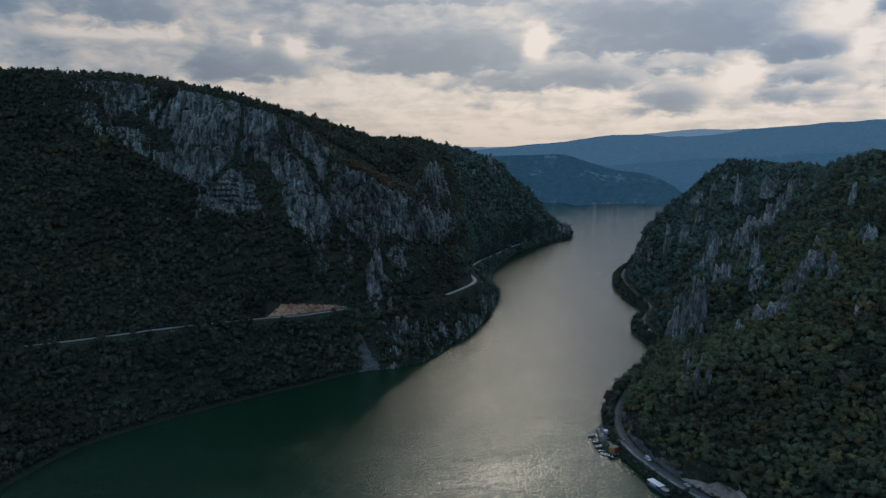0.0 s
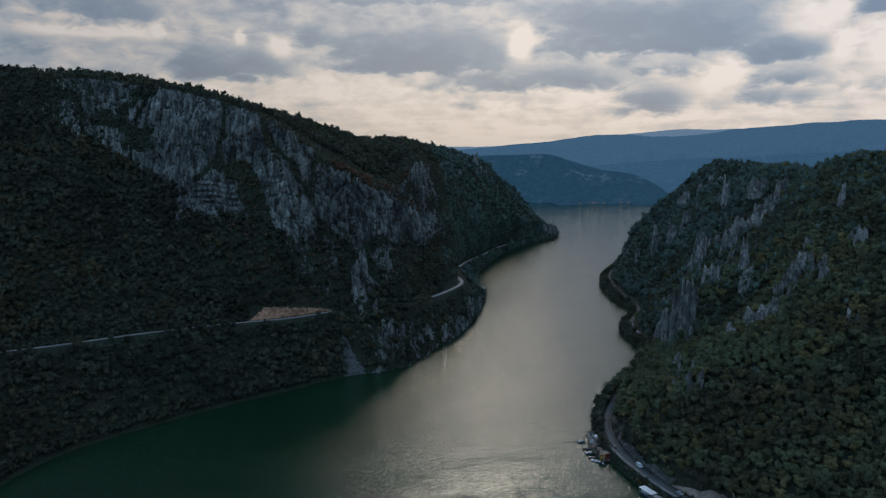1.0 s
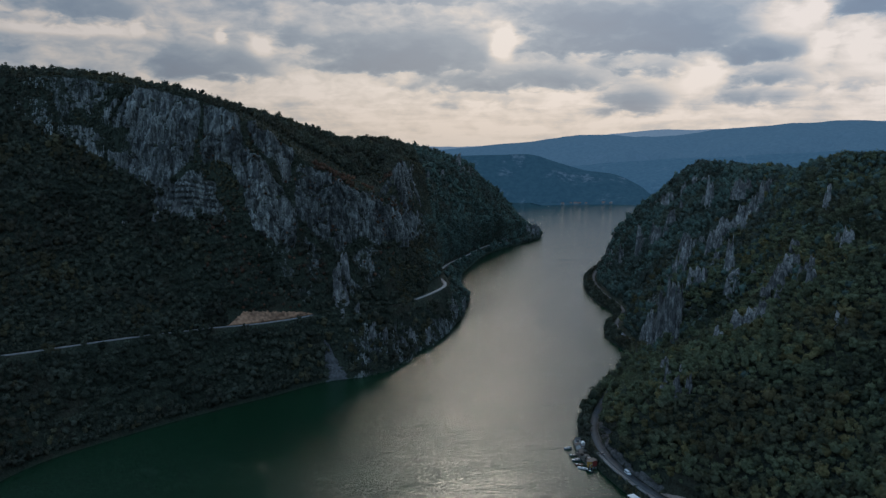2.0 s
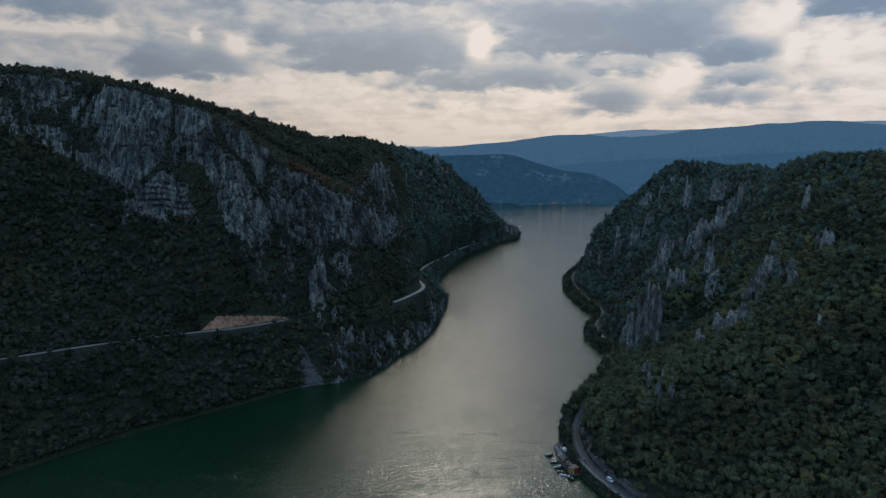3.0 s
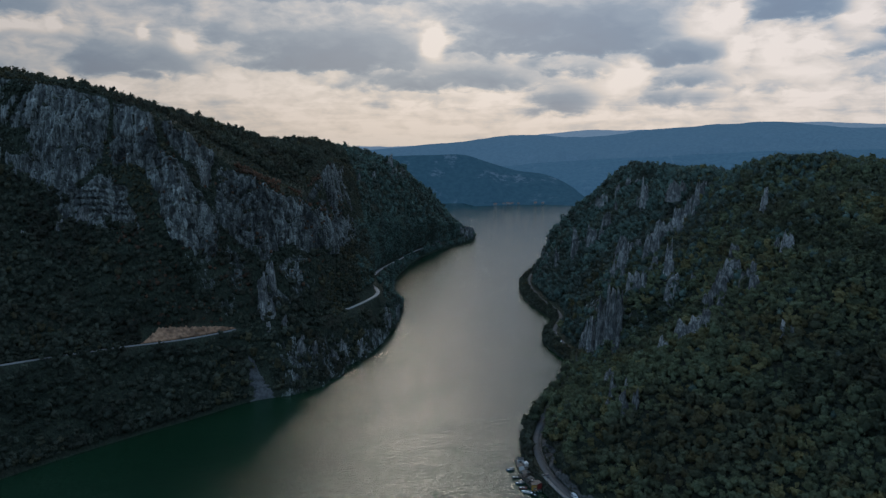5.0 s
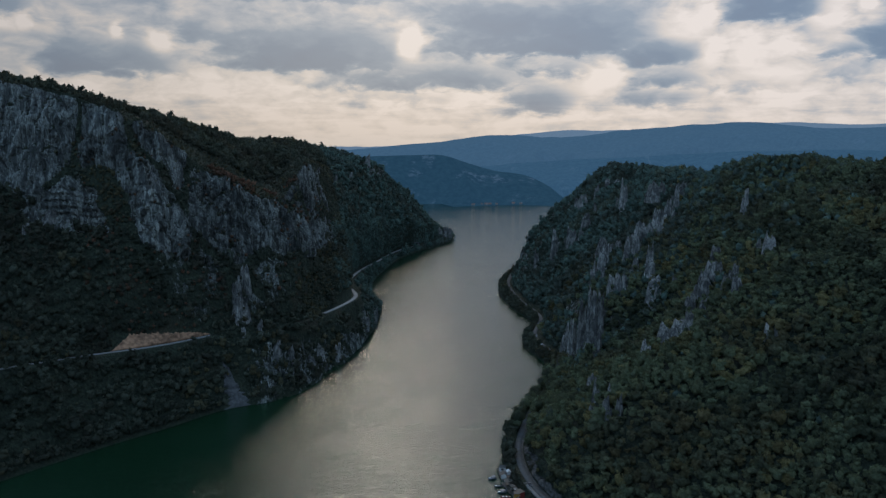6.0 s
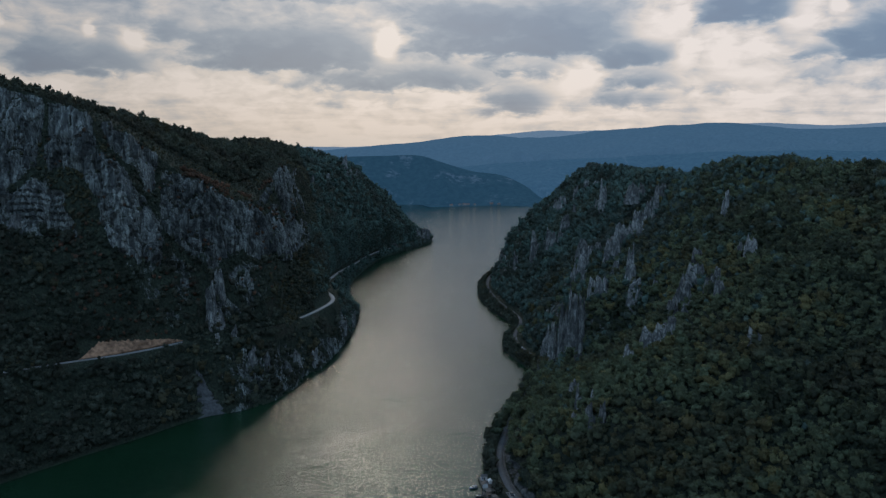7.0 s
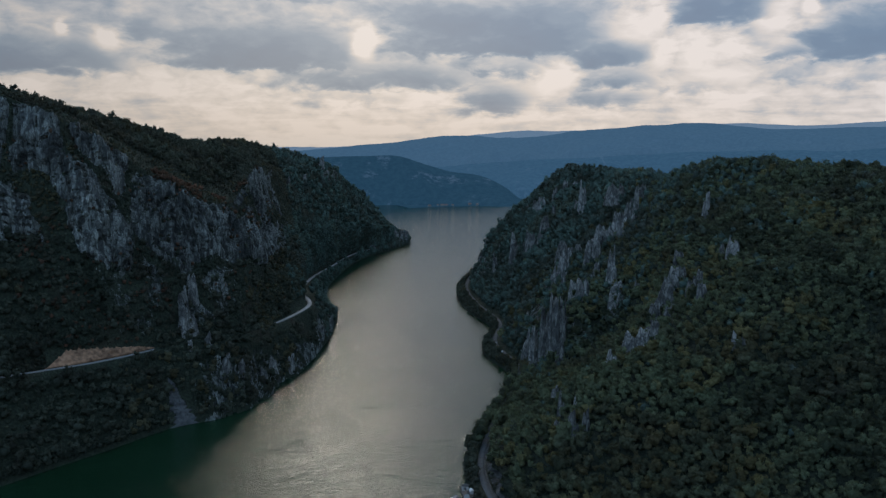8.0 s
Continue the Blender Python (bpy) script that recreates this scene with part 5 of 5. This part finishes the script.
van3 = tagged(copy_thing(van, on_road(7.74, -1.4)), "white van on the road under the crags")
car3 = tagged(copy_thing(car2, on_road(7.95, 1.5)), "silver grey car on the road under the crags")

# ---------------------------------------------------------------- landing stage


def make_hut(name, label, category, wide, deep, high, wall, roof, slope, windows, group=""):
    """A small hut: walls, a pitched or flat roof with eaves, a door and windows."""
    t = thing(name, label, category, group)
    bm = bmesh.new()
    hx, hy = wide / 2, deep / 2
    pts = [(-hx, 0), (hx, 0), (hx, high), (0, high + slope), (-hx, high)]
    for y in (-hy, hy):
        for x, z in pts:
            bm.verts.new((x, y, z))
    bm.verts.ensure_lookup_table()
    bm.faces.new([bm.verts[i] for i in range(5)])
    bm.faces.new([bm.verts[5 + i] for i in reversed(range(5))])
    for i in range(5):
        bm.faces.new((bm.verts[i], bm.verts[5 + i], bm.verts[5 + (i + 1) % 5], bm.verts[(i + 1) % 5]))
    part("wall", bm, wall, t)
    for sx in (-1, 1):
        rb = bmesh.new()
        ridge, eave = (0, high + slope + 0.06), (sx * (hx + 0.35), high - slope * 0.35 / hx + 0.06)
        vs = []
        for y in (-hy - 0.3, hy + 0.3):
            for (x, z), up_ in ((ridge, 0), (eave, 0), (eave, 0.12), (ridge, 0.12)):
                vs.append(rb.verts.new((x, y, z + up_)))
        rb.faces.new(vs[:4])
        rb.faces.new(vs[4:][::-1])
        for i in range(4):
            rb.faces.new((vs[i], vs[4 + i], vs[4 + (i + 1) % 4], vs[(i + 1) % 4]))
        part("roof", rb, roof, t)
    part("door", boxed(-hx - 0.05, -hx + 0.03, -0.45, 0.45, 0.05, min(2.0, high - 0.15), bevel=0.01), M_WOOD, t)
    for sx, y in windows:
        w_ = part("window", boxed(sx * hx - 0.05, sx * hx + 0.05, y - 0.5, y + 0.5, 0.9, min(1.95, high - 0.2)), M_WHITE, t)
        part("pane", boxed(sx * hx - 0.07, sx * hx + 0.07, y - 0.4, y + 0.4, 1.0, min(1.85, high - 0.3)), M_GLASS, w_)
    return t


def make_pontoon(label, wide, long_, rails, group=""):
    t = thing("pontoon", label, "pontoon", group)
    planks = int(long_ / 0.5)
    for k in range(planks):
        part("plank", boxed(-wide / 2, wide / 2, -long_ / 2 + k * 0.5, -long_ / 2 + k * 0.5 + 0.46, 0.55, 0.65), M_WOOD, t)
    for sx in (-1, 0, 1):
        part("float", tube((sx * wide * 0.38, -long_ / 2, 0.15), (sx * wide * 0.38, long_ / 2, 0.15), 0.42, 0.42, 12), M_STEEL, t)
    for sx in rails:
        for k in range(int(long_ / 2) + 1):
            y = -long_ / 2 + 0.1 + k * (long_ - 0.2) / int(long_ / 2)
            part("post", boxed(sx * wide / 2 - 0.05, sx * wide / 2 + 0.05, y - 0.05, y + 0.05, 0.65, 1.65), M_WOOD, t)
        part("rail", boxed(sx * wide / 2 - 0.04, sx * wide / 2 + 0.04, -long_ / 2, long_ / 2, 1.6, 1.68), M_WOOD, t)
    return t


def make_boat(label, long_, wide, hull_mat, cover):
    t = thing("motorboat", label, "boat", "moored boats")
    bm = bmesh.new()
    rings = []
    for k in range(9):
        s = k / 8
        half = wide / 2 * (1 - max(0, (s - 0.45) / 0.55) ** 2.2) + 0.02
        y, sheer = -long_ / 2 + s * long_, 0.75 + 0.35 * s * s
        rings.append([bm.verts.new(c) for c in ((-half, y, sheer), (-half * 0.8, y, 0.15), (0, y, -0.15 + 0.3 * s * s), (half * 0.8, y, 0.15), (half, y, sheer))])
    for a, b in zip(rings, rings[1:]):
        for i in range(4):
            bm.faces.new((a[i], a[i + 1], b[i + 1], b[i]))
    bm.faces.new(rings[0])
    part("hull", bm, hull_mat, t)
    part("deck", boxed(-wide * 0.36, wide * 0.36, -long_ * 0.46, long_ * 0.12, 0.4, 0.46), M_WOOD, t)
    part("foredeck", boxed(-wide * 0.3, wide * 0.3, long_ * 0.12, long_ * 0.38, 0.82, 0.9, bevel=0.03), M_WHITE, t)
    part("windscreen", boxed(-wide * 0.34, wide * 0.34, long_ * 0.08, long_ * 0.1, 0.85, 1.3, bevel=0.01), M_GLASS, t)
    part("seat", boxed(-wide * 0.3, wide * 0.3, -long_ * 0.2, -long_ * 0.1, 0.46, 0.85, bevel=0.04), M_WHITE, t)
    part("outboard_motor", boxed(-0.2, 0.2, -long_ / 2 - 0.45, -long_ / 2, 0.1, 1.15, bevel=0.06), M_DARKPAINT, t)
    if cover:
        part("cover", boxed(-wide * 0.42, wide * 0.42, -long_ * 0.42, long_ * 0.08, 1.5, 1.6, bevel=0.04), M_HULL, t)
        for sx in (-1, 1):
            for y in (-0.38, 0.04):
                part("post", boxed(sx * wide * 0.38 - 0.03, sx * wide * 0.38 + 0.03, y * long_ - 0.03, y * long_ + 0.03, 0.45, 1.5), M_STEEL, t)
    return t


TURN_ = 8.0          # the shore's heading at the landing stage
stage = make_pontoon("long weathered plank pontoon with railings beside the road wall", 5.0, 26.0, (-1,))
stage.matrix_world = pose(110.6, 490, 0, 0, 0, TURN_)
stage2 = make_pontoon("plank pontoon carrying small white huts", 6.4, 18.0, (-1, 1))
stage2.matrix_world = pose(111.3, 514, 0, 0, 0, -4)
hut = make_hut("hut", "yellow painted hut with windows on the pontoon", "hut", 3.0, 3.0, 3.7, M_YELLOW, M_DARKROOF, 0.12, ((-1, -0.9), (1, 0.6)), "huts on the landing stage")
hut.matrix_world = pose(110.4, 479.0, 0.66, 0, 0, 80)
hut = make_hut("hut", "red painted hut with windows on the pontoon", "hut", 3.0, 4.4, 3.5, M_RED, M_DARKROOF, 0.12, ((-1, -1.2), (-1, 1.2), (1, 1.2)), "huts on the landing stage")
hut.matrix_world = pose(113.2, 481.4, 0.66, 0, 0, 20)
for x, y, wd, dp, hi, turn in ((109.9, 508.6, 3.2, 4.2, 2.5, -8), (111.6, 518.6, 3.0, 3.8, 2.7, 84), (113.2, 509.6, 1.9, 3.0, 3.4, -4)):
    hut = make_hut("hut", "small white hut with a %s sheet roof" % ("dark" if dp > 3.5 else "white"), "hut", wd, dp, hi, M_PLASTER, M_DARKROOF if dp > 3.5 else M_ROOFWHITE, 0.7, ((-1, 0.9), (1, 0.8)), "huts on the landing stage")
    hut.matrix_world = pose(x, y, 0.66, 0, 0, turn)
for x, y, wd, dp in ((109.8, 498.5, 3.4, 4.4), (111.4, 490.6, 2.4, 3.0)):
    hut = make_hut("hut", "low grey-roofed shelter on the plank pontoon", "hut", wd, dp, 2.3, M_WOOD, M_WOOD, 0.4, ((-1, 0.8),), "huts on the landing stage")
    hut.matrix_world = pose(x, y, 0.66, 0, 0, TURN_ + 4)


def make_awning(label, wide, deep, high, cloth):
    """A shelter of sagging cloth on poles, with a table and two benches under it."""
    t = thing("awning", label, "awning", "awnings on the landing stage")
    bm = bmesh.new()
    rows = [[bm.verts.new(((i / 6 - 0.5) * wide, (j / 6 - 0.5) * deep, high + 0.35 * (1 - abs(i / 3 - 1)) - 0.12 * math.sin(math.pi * j / 6))) for j in range(7)] for i in range(7)]
    for i in range(6):
        for j in range(6):
            bm.faces.new((rows[i][j], rows[i + 1][j], rows[i + 1][j + 1], rows[i][j + 1]))
    bmesh.ops.solidify(bm, geom=list(bm.faces), thickness=0.05)
    part("canopy", bm, cloth, t)
    for sx in (-1, 1):
        for sy in (-1, 1):
            part("pole", tube((sx * wide * 0.46, sy * deep * 0.46, 0), (sx * wide * 0.46, sy * deep * 0.46, high), 0.05, 0.05, 8), M_STEEL, t)
        part("bench", boxed(sx * 0.9 - 0.18, sx * 0.9 + 0.18, -deep * 0.35, deep * 0.35, 0.38, 0.45, bevel=0.02), M_WOOD, t)
    part("table", boxed(-0.45, 0.45, -deep * 0.35, deep * 0.35, 0.7, 0.76, bevel=0.02), M_WOOD, t)
    return t


for x, y, wd, dp, hi, turn, cloth, word in ((108.6, 494.0, 3.4, 4.0, 2.5, TURN_, M_DARKROOF, "black"), (111.6, 497.6, 3.0, 3.4, 2.7, TURN_, M_TARP, "dark green"),
                                            (108.6, 487.6, 3.2, 3.6, 2.4, TURN_ + 6, M_TARP, "dark green"), (111.9, 486.4, 2.6, 3.2, 2.6, TURN_, M_ROOFGREY, "grey"), (112.0, 503.6, 3.2, 3.0, 2.9, 0, M_DARKROOF, "black")):
    make_awning("%s cloth awning over benches on the pontoon" % word, wd, dp, hi, cloth).matrix_world = pose(x, y, 0.66, 0, 0, turn)
for x, y, ln, wd, turn, mat, cover in ((105.2, 477.4, 5.6, 2.1, 60, M_WHITE, False), (104.4, 482.6, 5.0, 2.0, 84, M_REDHULL, False), (104.0, 489.5, 5.4, 2.1, 96, M_HULL, True), (108.8, 473.6, 5.8, 2.2, 30, M_DARKPAINT, False),
                                      (103.6, 497.4, 4.8, 1.9, 88, M_DARKPAINT, False), (102.6, 509.0, 5.2, 2.0, 100, M_HULL, True)):
    boat = make_boat("small motorboat with a %s moored at the pontoon" % ("dark cover" if cover else "white foredeck"), ln, wd, mat, cover)
    boat.matrix_world = pose(x, y, 0.05, 0, 0, turn)


def make_barge():
    t = thing("pontoon_boat", "dark pontoon boat with a flat white two-part roof", "boat")
    part("hull", boxed(-2.5, 2.5, -10.5, 10.5, -0.3, 1.0, bevel=0.2), M_DARKPAINT, t)
    part("deck", boxed(-2.45, 2.45, -10.3, 10.3, 1.0, 1.08), M_WOOD, t)
    part("roof", boxed(-2.75, 2.75, -2.6, 10.8, 3.7, 3.88, bevel=0.05), M_ROOFWHITE, t, "flat white main roof")
    part("roof", boxed(-2.6, 2.6, -9.8, -2.9, 3.25, 3.42, bevel=0.05), M_ROOFGREY, t, "lower pale grey roof")
    for sx in (-1, 1):
        for k in range(8):
            y = -9.4 + k * 2.8
            part("post", boxed(sx * 2.4 - 0.06, sx * 2.4 + 0.06, y - 0.06, y + 0.06, 1.05, 3.25 if y < -3 else 3.7), M_STEEL, t)
        part("rail", boxed(sx * 2.42 - 0.04, sx * 2.42 + 0.04, -10.2, 10.2, 1.95, 2.03), M_STEEL, t)
        part("panel", boxed(sx * 2.4 - 0.03, sx * 2.4 + 0.03, -2.4, 10.0, 1.08, 1.85), M_HULL, t)
    part("cabin", boxed(-1.6, 1.6, 3.0, 9.4, 1.08, 3.5, bevel=0.06), M_PLASTER, t)
    return t


make_barge().matrix_world = pose(126.6, 425.0, 0, 0, 0, 23) @ Matrix.Diagonal((0.84, 0.84, 0.95, 1))
# piers that carry the road's edge above the landing stage
butt_rng = np.random.default_rng(3)
i0, i1 = int(np.argmin(np.abs(EAST_P - 2.18))), int(np.argmin(np.abs(EAST_P - 3.04)))
dist_ = 0.0
for i in range(i0, i1):
    dist_ += np.linalg.norm(EAST_LINE[i + 1] - EAST_LINE[i])
    if dist_ > 3.4:
        dist_ = 0.0
        c, n = EAST_LINE[i], EAST_IN[i]
        d = EAST_LINE[i + 1] - EAST_LINE[i - 1]
        bm = boxed(-0.3, 0.3, -0.3, 0.3, -1.0, 5.6, bevel=0.05)
        me = bpy.data.meshes.new("pier")
        bm.to_mesh(me)
        bm.free()
        me.materials.append(M_DARK_CONCRETE)
        ob = tagged(new("pier", me), "dark concrete pier under the road's footway", "pier", "piers under the footway")
        ob.matrix_world = pose(c[0] - n[0] * 3.9, c[1] - n[1] * 3.9, 0, 0, 0, math.degrees(math.atan2(-d[0], d[1])))

# ---------------------------------------------------------------- the village across the far water
far_rng = np.random.default_rng(19)
for k in range(24):
    t = far_rng.uniform(0.0, 0.3) if k < 7 else far_rng.uniform(0.45, 1.0)
    x, y = 515 + 330 * t, 2620 + 50 * t + far_rng.uniform(0, 34)
    big = far_rng.uniform(0.6, 1.1)
    roof = M_TILE if far_rng.random() < 0.65 else M_ROOFGREY
    house = make_hut("house", "distant pale village house with a %s roof" % ("red tiled" if roof is M_TILE else "grey"), "house", 8 * big, 10 * big, 4.6 * big, M_FARWALL, roof, 2.4 * big, ((-1, 2.0), (1, -2.0)), "village houses")
    house.matrix_world = pose(x, y, 1.0, 0, 0, far_rng.uniform(60, 120))


def make_portal():
    """The mouth of a short road tunnel: piers, a lintel with a parapet, wing walls and a black panel for the darkness
    behind.
    """
    t = thing("tunnel_portal", "pale concrete tunnel mouth on the river road", "tunnel portal")
    for sx in (-1, 1):
        part("pier", boxed(sx * 4.3 - 0.9, sx * 4.3 + 0.9, -0.6, 0.6, -1.5, 5.4, bevel=0.08), M_CONCRETE, t)
        part("wing_wall", boxed(sx * 6.4 - 1.2, sx * 6.4 + 1.2, -0.3, 0.5, -1.5, 3.6, bevel=0.08), M_CONCRETE, t)
    part("lintel", boxed(-5.2, 5.2, -0.7, 0.6, 5.4, 6.8, bevel=0.08), M_CONCRETE, t)
    part("parapet", boxed(-5.4, 5.4, -0.8, -0.5, 6.8, 7.5, bevel=0.05), M_CONCRETE, t)
    part("shade_panel", boxed(-3.4, 3.4, 4.5, 5.0, -1.5, 5.4), M_RUBBER, t, "black panel standing for the tunnel's darkness")
    return t


k_ = int(np.argmin(np.abs(WEST_P - 14.38)))
step_way = WEST_LINE[k_ + 1] - WEST_LINE[k_ - 1]
make_portal().matrix_world = pose(WEST_LINE[k_][0], WEST_LINE[k_][1], WEST_LINE[k_][2] + 0.3, 0, 0, math.degrees(math.atan2(-step_way[0], step_way[1])))
far_shore = along([(440, 2600, 0), (560, 2620, 0), (720, 2645, 0), (880, 2680, 0)], [20, 20, 20])
side_ = np.tile(np.array([[-0.15, 0.98]]), (len(far_shore), 1))
# takes the hill's material, so its haze is an added glow as well
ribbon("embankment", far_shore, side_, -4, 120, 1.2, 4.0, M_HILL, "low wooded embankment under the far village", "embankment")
